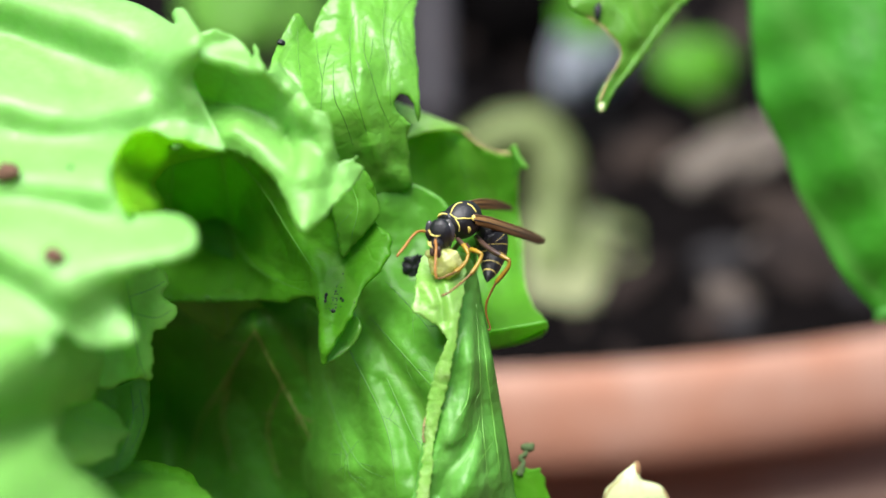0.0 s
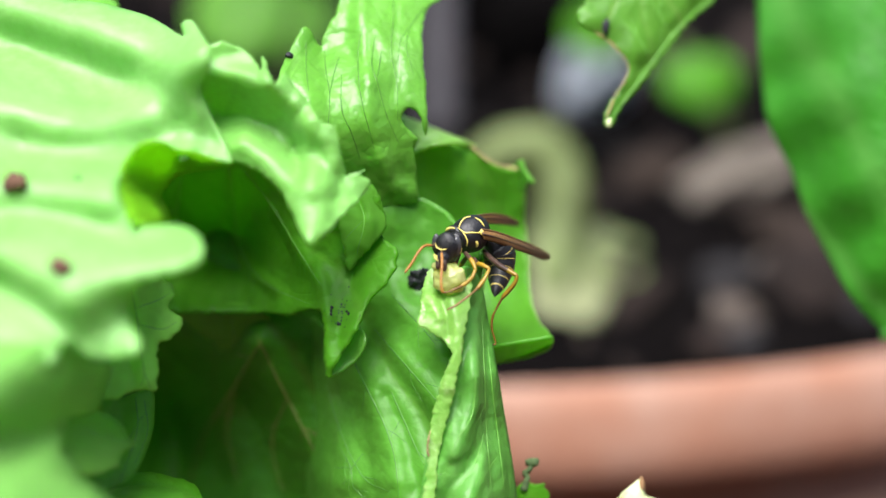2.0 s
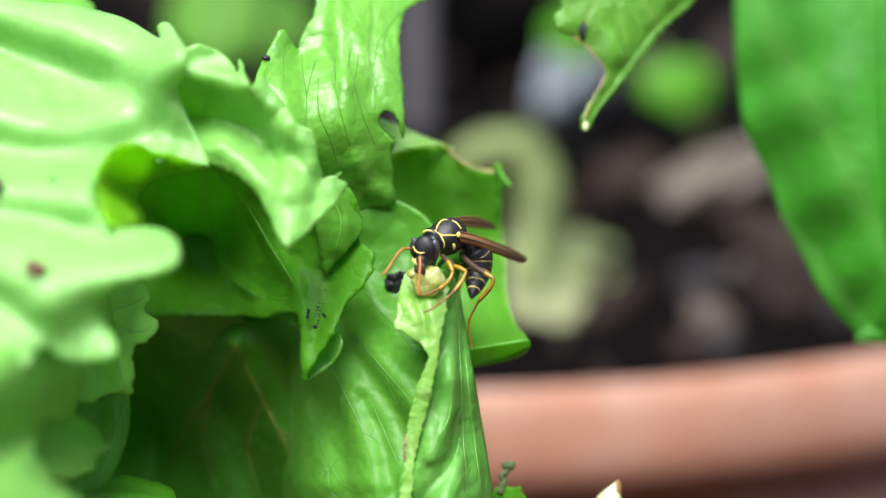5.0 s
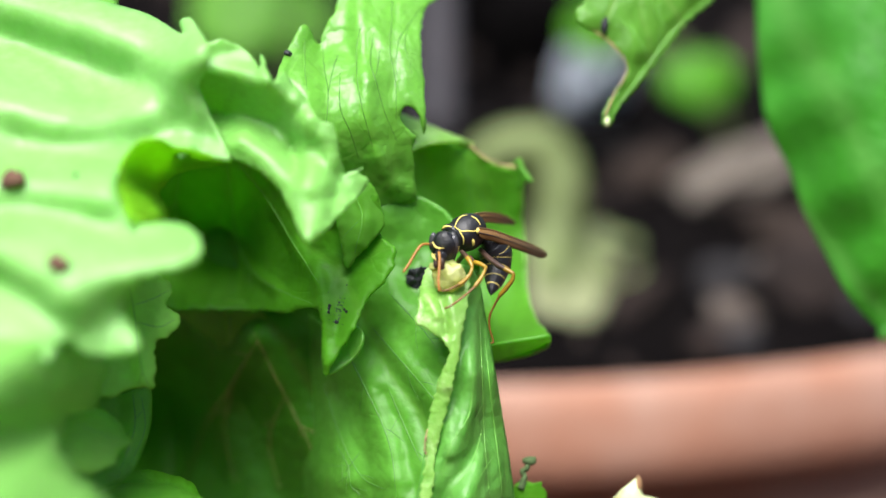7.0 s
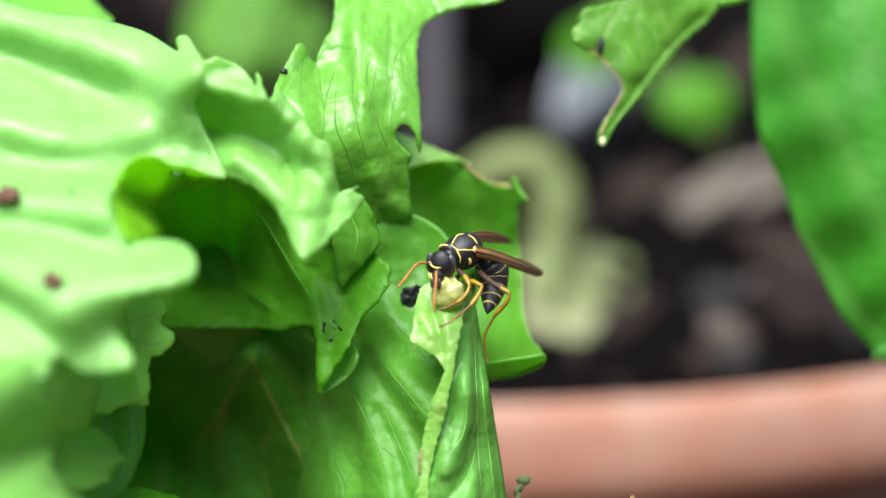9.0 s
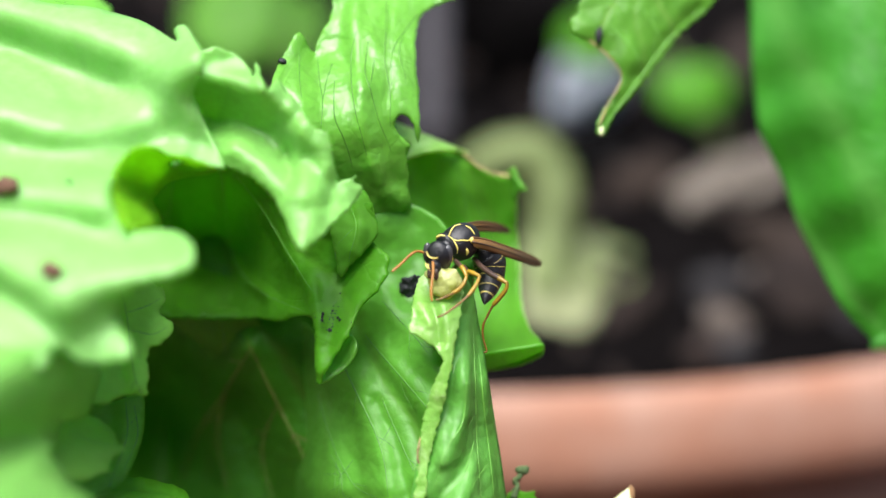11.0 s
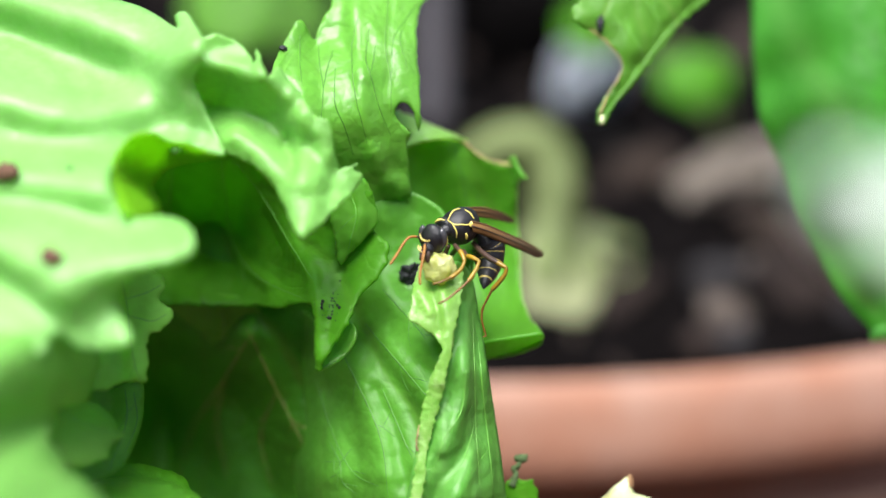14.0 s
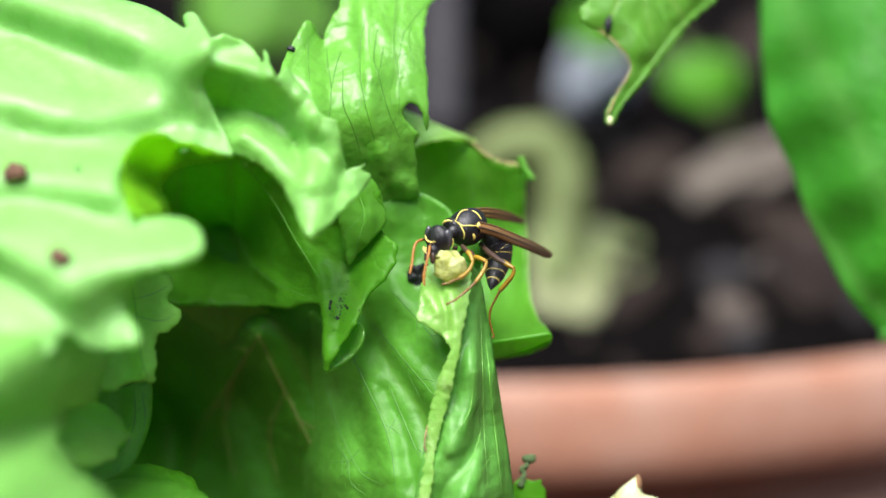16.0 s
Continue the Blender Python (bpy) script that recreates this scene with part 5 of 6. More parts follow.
def pale_tip():
    at = (20.7, -146.2, 309.8)
    p = thing("leaf_tip", at, "cream-coloured leaf tip with a dry brown point", "leaf tip")
    back = Matrix.Translation(-Vector(at) * MM)
    ob = blade("leaf_blade", p, LETTUCE_RIM, [[(21.6, -142.4, 317.8), (21.9, -142.4, 317.9), (22.1, -142.4, 317.8)],
    [(20, -143.4, 317), (21.6, -143.8, 316.8), (22.4, -143.2, 316.1)],
    [(18.2, -143.9, 314.7), (21.6, -144.7, 315.2), (25.2, -143.3, 314.8)],
    [(18, -145.3, 309.2), (21.4, -146.2, 309.8), (25.9, -145.3, 309.2)]], step=0.5, teeth=0.2, seed=62, thick=0.6)
    ob.matrix_basis = back
    bm = tube(bmesh.new(), [(21.9, -143.1, 317.2), (22, -142.8, 317.9), (21.9, -142.5, 318.5)], [0.5, 0.35, 0.12], 8, 10)
    part("dry_point", bm, DRY_TIP, p, "dry brown point").matrix_basis = back
    for edge in ([(18, -145.2, 309.6), (18.3, -144.2, 314.6), (20, -143.7, 316.9), (21.7, -142.7, 317.8)], [(22.1, -142.6, 317.7), (22.5, -143.5, 316.0), (25.2, -143.6, 314.7), (25.8, -145.3, 309.6)]):
        part("browned_edge", tube(bmesh.new(), edge, [0.1, 0.2, 0.12, 0.18, 0.08], 8, 40, lump=0.12), BROWNED, p, "browned dry leaf edge").matrix_basis = back
    return p


scrap()
pale_tip()


# ---- droppings and crumbs on the leaves ----
def speck(name, at, size, material, label, category, seed, group=""):
    bm = blob(bmesh.new(), (0, 0, 0), size, Euler((seed, seed * 2, 0)).to_matrix(), 0.6, 1.7, 2, seed)
    ob = part(name, bm, material)
    ob.location = Vector(at) * MM
    return tagged(ob, label, category, group)


def large_dropping():
    bm = blob(bmesh.new(), (0, 0, 0), (1.15, 0.6, 1.6), Euler((0, 0.3, 0)).to_matrix(), 0.5, 1.9, 5, 3.0)
    for v in bm.verts:
        v.co *= 1 + 0.13 * noise.noise(v.co * 2200)
    return on_soil("dropping", bm, FRASS, "large black crumbling dropping on a leaf", "dropping", on_leaf(broad_leaf, -2.9, -3.4, 0.5) / MM)


large_dropping()
speck("crumb", on_leaf(outer_leaf, -34.3, -1.3, 0.5) / MM, (1.15, 0.75, 1.0), CRUMB, "brown soil crumb on a lettuce leaf", "crumb", 2.0, "crumbs on the lettuce")
speck("crumb", on_leaf(outer_leaf, -40.7, 6.6, 0.5) / MM, (1.2, 0.8, 1.05), CRUMB, "brown soil crumb on a lettuce leaf", "crumb", 3.0, "crumbs on the lettuce")
speck("crumb", on_leaf(outer_leaf, -35.0, 6.9, 0.1) / MM, (0.3, 0.25, 0.3), FRASS, "tiny dark crumb on a lettuce leaf", "crumb", 4.0, "crumbs on the lettuce")
speck("crumb", on_leaf(upright_leaf, -16.9, 21.3, 0.1) / MM, (0.5, 0.35, 0.6), FRASS, "dark crumb clinging to the edge of a lettuce leaf", "crumb", 5.0, "crumbs on the lettuce")


def frass_cluster():
    rng = random.Random(9)
    bm = bmesh.new()
    ox, oz = -11.2, -6.3

    def lie(x, z):
        p = HEAP.inverted() @ on_leaf(hollow_leaf, ox + x, oz + z)
        return p / MM - Vector((ox, 0, oz))

    for k in range(80):
        x, z = rng.gauss(0.1, 0.75), rng.gauss(0.0, 1.15)
        s = rng.uniform(0.035, 0.085)
        blob(bm, lie(x, z), (s, s, s), None, 0.3, 2, 1, k)
    for x, z, s in ((-0.85, 0.0, 0.22), (-0.8, 0.3, 0.25), (-0.85, -0.35, 0.22), (-0.1, -1.4, 0.22), (0.1, -1.4, 0.18), (1.0, -0.3, 0.2), (0.8, -0.1, 0.2), (0.2, 0.6, 0.17)):
        blob(bm, lie(x, z), (s * 0.75, s * 0.6, s * 0.85), None, 0.5, 2, 2, s * 50)
    ob = on_soil("droppings", bm, FRASS, "scatter of tiny black droppings on a lettuce leaf", "droppings", (0, 0, 0))
    ob.matrix_basis = HEAP @ Matrix.Translation(Vector((ox, 0, oz)) * MM)
    return ob


frass_cluster()

# ---- the wasp ----
# Its own space has x to its side, y away from the viewer's side and z up, tilted with the leaf it clings to.
WASP_AT = Vector((2.3, -138.7, 347)) * MM
WASP_HOME = Matrix.Translation(WASP_AT) @ pose(0, 0, 0, -TILT, 0, 0)
wasp = thing("paper_wasp", (0, 0, 0), "black and yellow paper wasp clinging to a lettuce leaf", "wasp", m=WASP_HOME)
FWD, UP = (-0.60, -0.68, -0.42), (0.12, -0.42, 0.9)
AX = basis(FWD, UP)


def child_at(ob, at):
    """Sets a part's own origin, so that it can turn about it."""
    at = Vector(at) * MM
    ob.data.transform(Matrix.Translation(-at))
    ob.location = at
    return ob


def drape(target, strokes, r, material, name, parent, front=(0, -1, 0)):
    """Raised coloured lines on a body: strokes are given flat and laid onto the surface from the front."""
    from mathutils.bvhtree import BVHTree
    bm0 = bmesh.new()
    bm0.from_mesh(target.data)
    tree = BVHTree.FromBMesh(bm0)
    off = target.location if target.parent is parent else Vector()
    for line, rr in strokes:
        pts = []
        for x, z in spline([(a, b, 0) for a, b in line], 4 * len(line) + 2)[:, :2]:
            o = Vector((x, -20, z)) * MM - off
            hit, n, _, _ = tree.ray_cast(o, Vector((0, 1, 0)))
            if hit:
                pts.append((hit + off) / MM + n * 0.02)
        if len(pts) > 2:
            bm = tube(bmesh.new(), pts, [rr * r * 0.6, rr * r, rr * r, rr * r * 0.6], 8, len(pts) * 2)
            part(name, bm, material, parent)
    bm0.free()


def body_blob(name, at, size, axes, material, lump=0.0, sub=4, seed=0.0, label=""):
    bm = blob(bmesh.new(), at, size, axes, lump, 1.5, sub, seed)
    return part(name, bm, material, wasp, label)


thorax = body_blob("thorax", (0.26, 1, -0.23), (2.5, 1.95, 2.05), AX, BLACK, 0.05, 4, 1.0)
body_blob("neck", (-1.27, -0.6, -0.73), (0.9, 0.8, 0.8), AX, BLACK, 0.04, 3, 2.0)
body_blob("waist", (1.63, 2.6, -0.95), (1.0, 0.6, 0.6), basis((0.8, 0.5, -0.2), (0, 0, 1)), BLACK, 0.04, 3, 2.5)
abdomen_bm = bmesh.new()


def abdomen_band(t):
    return 1 if any(abs(t - b) < 0.005 for b in (0.37, 0.49, 0.60, 0.70, 0.80)) else 0


tube(abdomen_bm, [(1.81, 2.6, -0.71), (2.37, 2.8, -0.95), (3, 3.2, -1.57), (3.44, 3.6, -2.49), (3.5, 3.4, -3.9), (3.3, 2.6, -5.35), (3.0, 1.8, -6.4), (2.86, 1.4, -7.0)],
     [0.35, 0.85, 1.62, 1.85, 1.62, 1.1, 0.5, 0.05], 28, 128, abdomen_band)
part("abdomen", abdomen_bm, (BLACK, DULL_BAND), wasp, "black abdomen with narrow yellow bands")

HEAD_AT = (-1.52, -1, -1.03)
head = child_at(body_blob("head", (-2.18, -2.8, -1.76), (1.15, 1.42, 1.8), basis((-0.35, -0.85, -0.35), (0.1, -0.3, 0.95)), BLACK, 0.06, 4, 3.0), HEAD_AT)


def head_part(ob):
    ob.parent = head
    ob.data.transform(Matrix.Translation(-Vector(HEAD_AT) * MM))
    return ob


head_part(body_blob("eye", (-1.23, -3.2, -1.7), (0.5, 0.62, 1.25), basis((0.3, -0.8, -0.3), (0.1, -0.3, 0.9)), EYE, 0.02, 3))
head_part(body_blob("eye", (-3.31, -2.7, -1.34), (0.5, 0.5, 1.15), basis((-0.8, -0.5, -0.2), (0.1, -0.3, 0.9)), EYE, 0.02, 3))
head_part(body_blob("mandible", (-3.07, -4.1, -3.47), (0.26, 0.25, 0.6), None, LEG_DARK, 0.2, 3, 2))
head_part(body_blob("mandible", (-2.42, -4.1, -3.59), (0.3, 0.25, 0.62), None, LEG_DARK, 0.2, 3, 5))
head_part(body_blob("muzzle", (-2.59, -3.7, -2.83), (0.72, 0.6, 0.8), None, BLACK, 0.12, 3, 6))
head_part(body_blob("face_plate", (-3.24, -4.1, -2.76), (0.12, 0.12, 0.26), None, YELLOW, 0.2, 3, 5))


def head_marks():
    for line in ([(-3.42, -4, -1.23), (-3.13, -4.2, -1.76), (-2.65, -4.3, -1.94), (-2.18, -4.2, -1.88)], [(-0.87, -2.8, -1.1), (-0.69, -2.7, -1.7), (-0.75, -2.5, -2.41)],
                 [(-3.48, -4.1, -2.41), (-3.36, -4.3, -2.82), (-3.01, -4.4, -3.18)]):
        head_part(part("yellow_mark", tube(bmesh.new(), line, [0.05, 0.09, 0.1, 0.04], 8, 14), YELLOW, wasp))


head_marks()


def antenna(points, at, label):
    bm = tube(bmesh.new(), points, [0.10, 0.10, 0.13] + [0.155, 0.135] * 10 + [0.14, 0.09], 10, 72,
              lambda t: 1 if t < 0.22 else 0)
    ob = part("antenna", bm, (ORANGE, LEG_DARK), head, label)
    ob.data.transform(Matrix.Translation(-Vector(at) * MM))
    ob.location = (Vector(at) - Vector(HEAD_AT)) * MM
    return ob


antenna_far = antenna([(-3.25, -3.4, -1.76), (-3.72, -3.8, -1.52), (-4.48, -4.2, -1.58), (-5.07, -4.6, -2.23), (-5.71, -5, -3.35), (-6.4, -5.4, -4.4)], (-3.25, -3.4, -1.76), "orange antenna")
antenna_near = antenna([(-2.59, -3.8, -2), (-2.71, -4.4, -2.29), (-2.65, -5, -3.11), (-2.71, -5.6, -4.28), (-2.77, -6, -5.44), (-2.65, -6.2, -6.43)], (-2.59, -3.8, -2), "orange antenna")

# thorax markings
drape(thorax, [
    ([(-1.0, 0.45), (-0.75, 1.0), (-0.35, 1.45), (0.3, 1.62)], 1.0),
    ([(0.75, 1.5), (1.3, 1.15), (1.72, 0.55)], 1.1),
    ([(-1.1, 0.42), (-0.7, 0.1), (-0.3, -0.12), (0.4, -0.1), (1.0, -0.12), (1.3, 0.0)], 1.0),
    ([(-0.65, 0.08), (-0.3, -0.5), (-0.1, -1.0), (-0.15, -1.5)], 1.0),
    ([(1.35, 0.1), (1.5, -0.1), (1.45, -0.35)], 1.6),
    ([(0.85, -1.0), (0.95, -1.3), (0.9, -1.6)], 2.0)], 0.085, YELLOW, "yellow_stripe", wasp)
collar = body_blob("collar", (-1.27, 0, -0.3), (0.7, 1.3, 1.05), AX, BLACK, 0.04, 3, 4.0)
part("yellow_collar_mark", tube(bmesh.new(), [(-2.42, -0.7, 0.05), (-2.18, -1.1, 0.29), (-1.82, -1.3, 0.41), (-1.4, -1.4, 0.34)], [0.08, 0.16, 0.13, 0.06], 8, 16), YELLOW, wasp)
body_blob("wing_base", (1.43, -0.8, -0.07), (0.22, 0.2, 0.34), None, YELLOW, 0.2, 2, 1.0)
body_blob("wing_base", (1, 1.8, 1.43), (0.2, 0.2, 0.2), None, YELLOW, 0.2, 2, 2.0)


def wing(curves, at, label):
    """A smoky wing folded lengthwise, with its thick leading vein."""
    ob = blade("wing", wasp, WING, curves, step=0.18, thick=0.04, flutes=0.07, flute_n=2, sides=(), label=label)
    at = Vector(at) * MM
    ob.data.transform(Matrix.Translation(-at))
    ob.location = at
    for j, r in ((0, 0.13), (1, 0.09), (2, 0.06)):
        bm = tube(bmesh.new(), [c[j] for c in curves], [r, r * 0.9, r * 0.8, r * 0.4], 8, 26)
        v = part("vein", bm, WING_VEIN if j == 0 else LEG_DARK, ob)
        v.data.transform(Matrix.Translation(-at))
    return ob


wing_near = wing([[(1.43, -0.8, 0.23), (1.49, -1, -0.25), (1.62, -0.6, -0.79)],
    [(2.93, 1, 0.01), (3.04, 0.4, -0.6), (3.18, 1, -1.21)],
    [(4.86, 3.5, -0.58), (5.02, 3, -1.2), (5.22, 3.4, -1.87)],
    [(6.96, 6, -1.31), (7.19, 5.6, -1.93), (7.33, 6, -2.56)],
    [(8.6, 8.4, -2), (8.65, 8.2, -2.5), (8.6, 8.4, -3.01)],
    [(9.3, 9.4, -2.38), (9.42, 9.3, -2.63), (9.3, 9.4, -2.95)]], (1.44, -0.6, -0.13), "smoky brown folded wing")
wing_far = wing([[(1, 2, 1.74), (1.13, 2, 1.37), (1.25, 2.2, 0.94)],
    [(2.43, 5, 1.98), (2.55, 5, 1.49), (2.69, 5.4, 0.93)],
    [(4.06, 9, 1.88), (4.19, 9, 1.37), (4.32, 9.2, 0.87)],
    [(5.32, 12, 1.49), (5.39, 12, 1.1), (5.46, 12.2, 0.78)],
    [(5.97, 13.4, 1.19), (6.03, 13.4, 1), (5.97, 13.4, 0.8)]], (1, 2, 1.37), "smoky brown folded wing")


def leg(thigh, shin, foot, dark, label, k=1.12):
    """A leg: thigh (the part that turns about the hip), with shin and jointed foot under it."""
    at = thigh[0]
    ob = part("leg", tube(bmesh.new(), thigh, [k * r for r in (0.22, 0.23, 0.25, 0.22, 0.16)], 10, 30, lambda t: 1 if t < dark else 0), (LEG, LEG_DARK), wasp, label)
    child_at(ob, at)
    sh = part("shin", tube(bmesh.new(), [thigh[-1], *shin], [k * r for r in (0.15, 0.17, 0.19, 0.21, 0.17)], 10, 30), LEG, ob)
    ft = part("foot", tube(bmesh.new(), [shin[-1], *foot], [0.15, 0.12, 0.13, 0.10] * 2 + [0.12, 0.09, 0.11, 0.12, 0.05], 8, 40), TARSUS, ob)
    for o in (sh, ft):
        o.data.transform(Matrix.Translation(-Vector(at) * MM))
    return ob


leg_front = leg([(-0.32, -1.4, -2.3), (0.09, -2.2, -2.71), (0.5, -2.9, -3.25), (0.79, -3.4, -3.95)], [(0.48, -3.8, -4.72), (-0.11, -4.2, -5.36), (-0.65, -4.5, -5.71)],
                [(-1.24, -4.8, -6), (-1.89, -4.9, -6.29), (-2.53, -5, -6.41)], 0.45, "amber foreleg holding the food")
leg_middle = leg([(0.6, -0.6, -2.9), (0.94, -1.6, -3.38), (1.52, -2.6, -3.55), (2.22, -3.2, -3.9)], [(1.91, -3.7, -4.66), (1.42, -4.1, -5.42), (1, -4.4, -5.95)],
                 [(0.29, -4.8, -6.59), (-0.6, -5.3, -7.28), (-1.42, -5.6, -7.85), (-2.18, -5.7, -8.2)], 0.4, "amber middle leg")
leg_hind = leg([(1.74, 2, -2.06), (2.44, 0.6, -2.85), (3.49, -0.6, -3.68), (4.37, -1.3, -4.16), (5.19, -1.8, -4.63)], [(5.01, -1.7, -5.35), (4.42, -1.4, -6.14), (3.71, -1.1, -6.99)],
               [(3.18, -0.8, -8.02), (2.71, -0.5, -9.11), (2.65, -0.3, -10.27), (2.9, -0.1, -11.25), (3.09, 0, -11.92), (2.78, 0, -12.1)], 0.7, "dark-thighed hind leg", 1.3)
leg([(-0.97, -0.2, -2.3), (-1.33, 0.4, -3.27), (-1.57, 0.2, -4.12)], [(-1.7, -0.4, -4.71), (-1.82, -1.2, -5.18)], [(-2.06, -2.6, -5.63), (-2.3, -3.4, -6.09)], 0.45, "amber foreleg holding the food")
leg([(0.03, 2.4, -2.55), (-0.57, 4, -3.3), (-0.93, 5, -4.05)], [(-0.93, 5, -4.8), (-0.81, 4.5, -5.53)], [(-0.7, 3, -6.24), (-0.6, 1, -6.8)], 0.45, "amber middle leg")
leg([(1.81, 5, -1.69), (2, 8, -2.69), (1.94, 11, -3.86)], [(1.85, 12.5, -5.17), (1.73, 13, -6.15)], [(1.66, 12.8, -7.45), (1.58, 12.2, -8.72), (1.43, 11, -9.77)], 0.6, "dark-thighed hind leg")

FOOD_AT = Vector((0.6, -143.3, 343.8)) * MM
food_bm = blob(bmesh.new(), (0, 0, 0), (1.7, 1.4, 1.65), None, 0.32, 1.7, 4, 7.0)
blob(food_bm, (-1.2, -0.2, 0.9), (0.8, 0.7, 0.7), None, 0.4, 1.8, 3, 3.0)
food = tagged(part("food_ball", food_bm, FLESH), "chewed pale yellow ball of caterpillar flesh", "food")
food.location = FOOD_AT


# ---- a small pale insect that flies past close to the viewer ----
def passing_insect():
    p = thing("small_fly", (60, -225, 400), "tiny pale grey fly in flight", "fly")
    part("body", blob(bmesh.new(), (0, 0, 0), (1.7, 3.2, 1.6), None, 0.15, 2, 3), FLY, p)
    part("head", blob(bmesh.new(), (0, -3.6, 0.2), (1.2, 1.0, 1.1), None, 0.1, 2, 2), FLY, p)
    for sx in (-1, 1):
        ob = blade("wing", p, FLY, [[(0.8 * sx, -1.2, 1.3), (1.0 * sx, 0.4, 1.4)], [(3.2 * sx, -1.8, 2.2), (3.4 * sx, 1.2, 2.0)], [(5.4 * sx, 0.2, 2.8), (5.5 * sx, 1.2, 2.8)]],
                   step=0.3, thick=0.05, sides=())
    return p


fly = passing_insect()

# ---- what moves ----
STEP = 0.0605    # millimetres of a small step of the wasp
# seconds, then the steps, to its side and up, of: body, head, near wing tip, far wing tip, far feeler tip, near feeler tip, food
MOVES = (
    (0.0, (0, 0), (2, -1), (6, 0), (4, 2), (-8, 3), (2, 2), (0, 1)),
    (0.5, (1, -2), (2, -4), (5, 0), (4, 1), (-2, -3), (4, -2), (1, 2)),
    (1.0, (1, -1), (2, -3), (4, 1), (4, 1), (-5, 3), (8, 4), (-2, 1)),
    (1.5, (2, 0), (2, 1), (1, 0), (2, 1), (-4, 4), (3, 3), (0, 0)),
    (2.0, (3, 0), (2, 1), (1, -1), (3, 1), (-1, 0), (4, 3), (-3, -2)),
    (2.5, (2, 0), (2, -1), (0, 2), (2, 1), (2, 5), (1, 2), (-2, 3)),
    (3.0, (4, 1), (4, 1), (2, -3), (4, 0), (-6, 1), (2, 3), (-2, 4)),
    (3.5, (4, 1), (6, -1), (0, -2), (4, 0), (-2, -2), (1, 0), (3, 1)),
    (6.0, (2, 1), (3, -2), (1, 0), (2, 0), (1, 2), (2, 1), (-1, 0)),
    (6.5, (1, 1), (4, -1), (0, 0), (1, 0), (-2, 2), (2, 0), (1, 0)),
    (7.0, (0, 0), (0, 0), (0, 0), (0, 0), (0, 0), (0, 0), (0, 0)),
    (7.5, (0, 0), (2, -1), (-2, 0), (0, 0), (-5, 6), (0, 1), (3, 4)),
    (8.0, (2, 0), (2, -3), (0, 1), (1, 0), (-11, 22), (4, -2), (4, 2)),
    (8.5, (3, 1), (5, -4), (1, 0), (2, 0), (-3, 10), (4, -2), (6, 4)),
    (9.0, (3, 0), (5, -5), (1, 2), (2, 0), (0, 2), (2, -2), (7, 4)),
    (11.5, (0, -1), (0, -5), (5, 0), (4, 2), (-9, 14), (-2, -2), (2, 4)),
    (12.0, (0, 3), (-6, 5), (8, -3), (8, 2), (8, 4), (-4, 0), (-2, 8)),
    (12.5, (0, 4), (-8, 5), (10, -3), (9, 2), (12, 2), (-6, 2), (-3, 6)),
    (13.0, (-3, 7), (-10, 13), (11, -5), (10, 2), (4, 8), (-8, 6), (-5, 8)),
    (13.5, (-1, 6), (-7, 8), (12, -6), (11, 0), (-2, 16), (-6, 4), (-6, 10)),
    (14.0, (-1, 6), (-6, 6), (11, -6), (12, -2), (2, 6), (-7, 3), (-5, 8)),
    (14.5, (0, 7), (-6, 8), (11, -6), (13, -2), (10, 6), (-6, 4), (-4, 9)),
    (15.0, (0, 7), (-6, 8), (11, -6), (14, -2), (10, 6), (-8, 4), (-3, 6)),
    (15.5, (-2, 5), (-11, 4), (13, -4), (16, -3), (20, 4), (-8, 2), (-3, 9)),
    (16.0, (-2, 5), (-9, 3), (15, -7), (18, -3), (30, 0), (-8, 0), (0, 11)))


def swing(root, tip, step):
    """The turn about a limb's root that brings its tip a step further."""
    v = Vector(tip) - Vector(root)
    return v.rotation_difference(v + Vector(step)).to_matrix().to_4x4()


def across(a, b=(0, 0)):
    return Vector(((a[0] - b[0]) * STEP, 0, (a[1] - b[1]) * STEP))


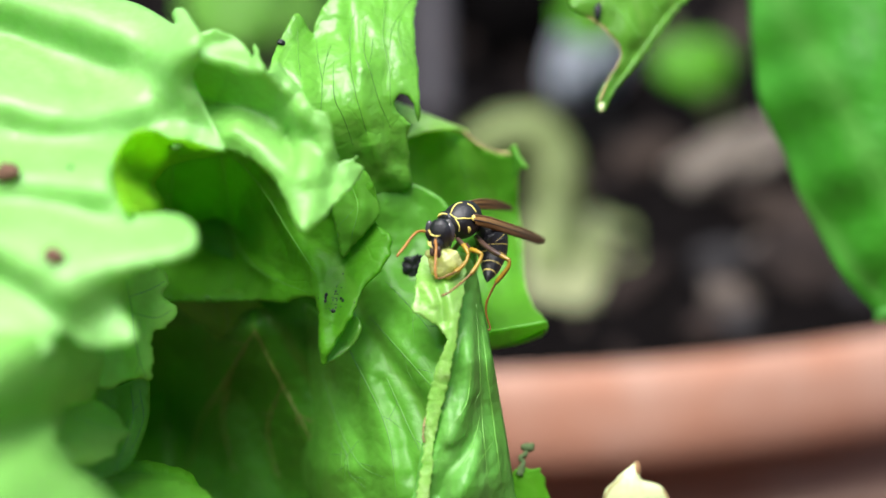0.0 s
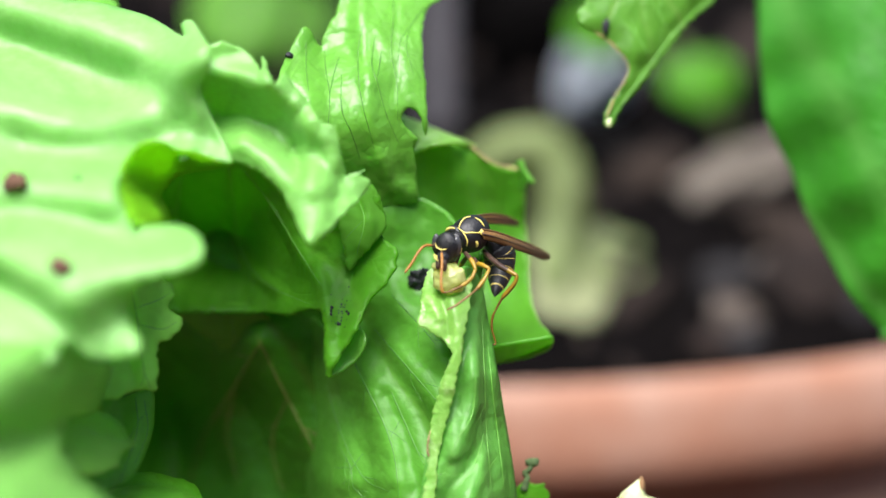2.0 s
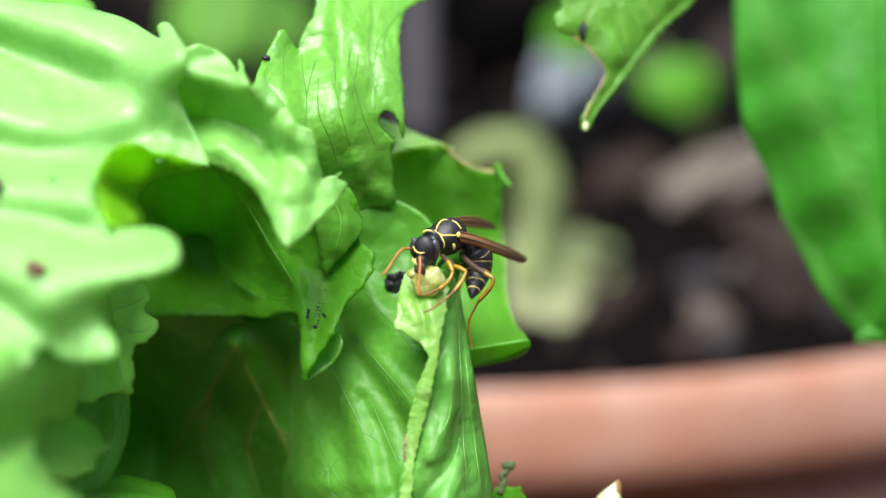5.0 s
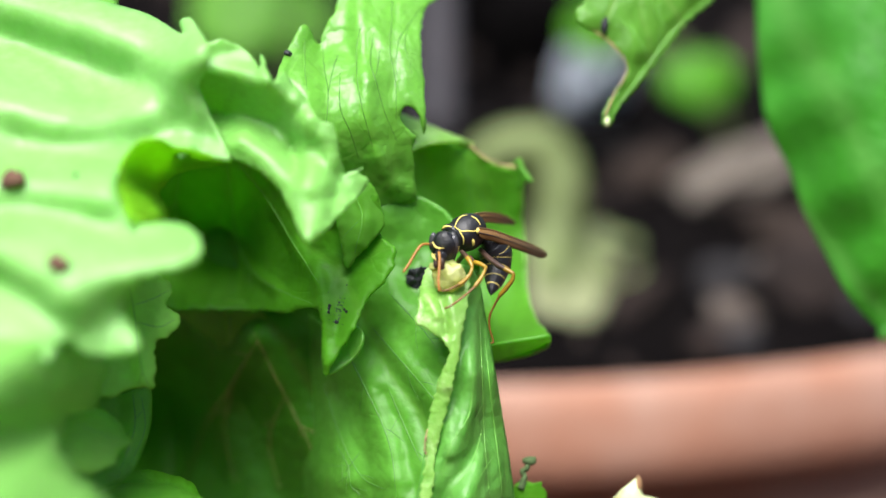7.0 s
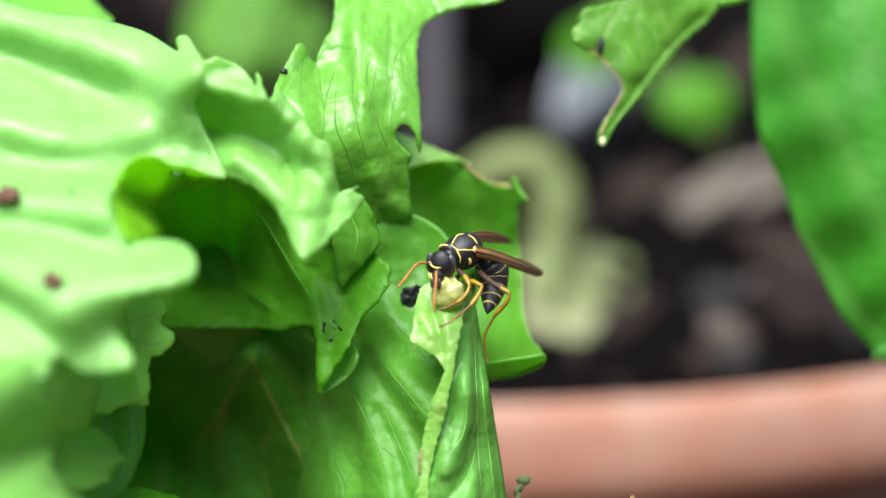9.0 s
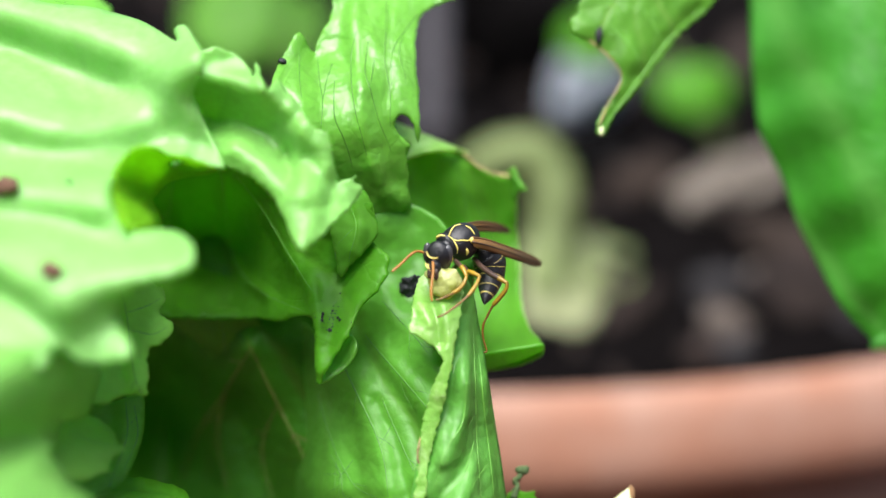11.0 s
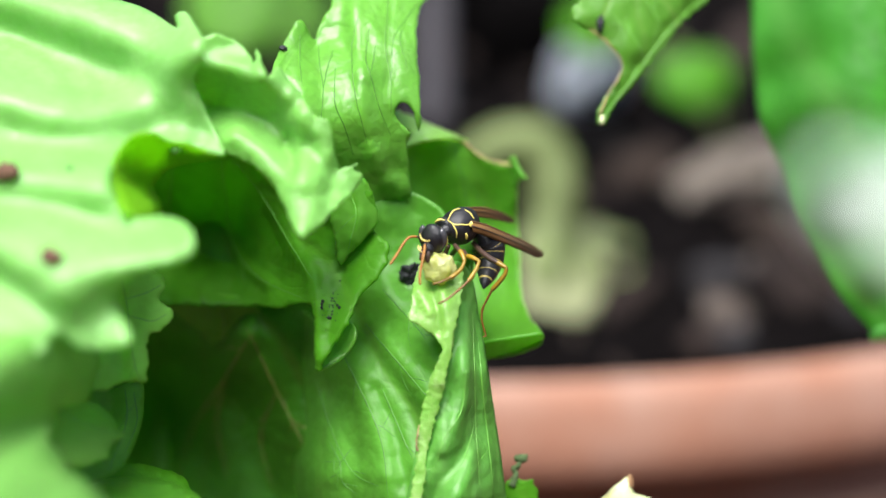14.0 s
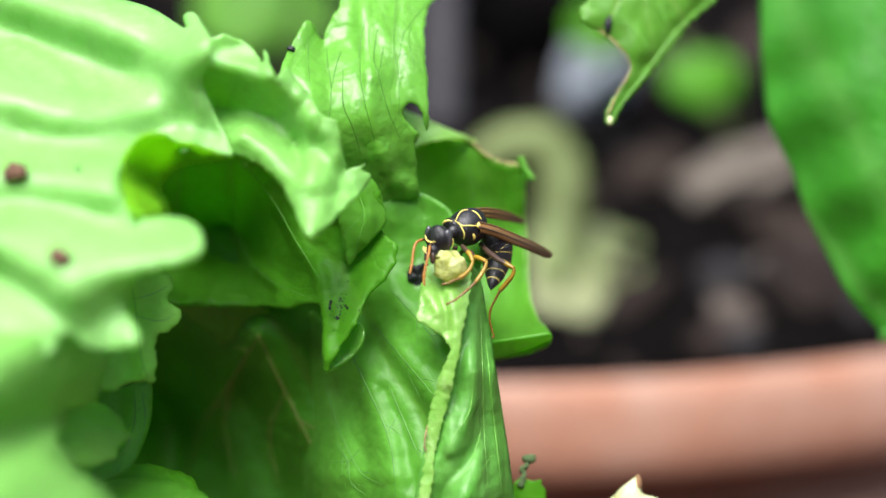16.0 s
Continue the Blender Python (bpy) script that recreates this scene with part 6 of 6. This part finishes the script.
def motions():
    rows = {k: [] for k in ("wasp", "head", "near", "far", "af", "an", "food", "front", "middle", "hind")}
    for t, body, hd, wn_tip, wf_tip, a_far, a_near, fd in MOVES:
        rows["wasp"].append((t, WASP_HOME @ Matrix.Translation(across(body) * MM)))
        turn = min(1.0, max(0.0, (hd[0] - body[0]) / -8.0))
        rows["head"].append((t, Matrix.Translation(Vector(HEAD_AT) * MM + across(hd, body) * 0.35 * MM) @ pose(0, 0, 0, 0, 4 * turn, -16 * turn)))
        for key, ob, root, tip, step in (
                ("near", wing_near, (1.44, -0.6, -0.13), (9.3, 9.4, -2.63), across(wn_tip, body)),
                ("far", wing_far, (1, 2, 1.37), (5.97, 13.4, 1), across(wf_tip, body)),
                ("front", leg_front, (-0.32, -1.4, -2.3), (-2.24, -5, -6.35), across(fd, body) * 0.6),
                ("middle", leg_middle, (0.6, -0.6, -2.9), (-2.18, -5.7, -8.26), across((0, 0), body)),
                ("hind", leg_hind, (1.74, 2, -2.06), (2.78, 0, -12.1), across((0, 0), body))):
            rows[key].append((t, Matrix.Translation(Vector(root) * MM) @ swing(root, tip, step)))
        for key, root, tip, step in (("af", (-3.25, -3.4, -1.76), (-6.4, -5.4, -4.4), a_far), ("an", (-2.59, -3.8, -2), (-2.65, -6.2, -6.43), a_near)):
            at = (Vector(root) - Vector(HEAD_AT)) * MM
            rows[key].append((t, Matrix.Translation(at) @ swing(root, tip, across(step, hd))))
        roll = 4 * math.sin(t * 2.1)
        rows["food"].append((t, Matrix.Translation(FOOD_AT) @ pose(0, 0, 0, -TILT, 0, 0) @ Matrix.Translation(across(fd) * MM) @ pose(0, 0, 0, roll, 12 * math.sin(t * 0.9), 0)))
    away = (70, -232, 398)
    walk(fly, [(t, pose(*(v * MM for v in at), 10, 20, 30)) for t, at in (
        (0.0, away), (13.3, away), (13.6, (25.7, -231.7, 391.3)), (13.8, (19.6, -233.3, 392.7)), (14.0, (18.3, -235.8, 392.1)), (14.2, (21.1, -234.5, 390)),
        (14.35, (23.2, -232.9, 388.7)), (14.5, (19.8, -234.6, 389.8)), (14.7, (22.9, -233.1, 388.3)), (15.0, (29, -231.8, 386.5)), (15.4, away), (16.0, away))])
    for key, ob in (("wasp", wasp), ("head", head), ("near", wing_near), ("far", wing_far), ("af", antenna_far), ("an", antenna_near),
                    ("food", food), ("front", leg_front), ("middle", leg_middle), ("hind", leg_hind)):
        walk(ob, rows[key])


motions()
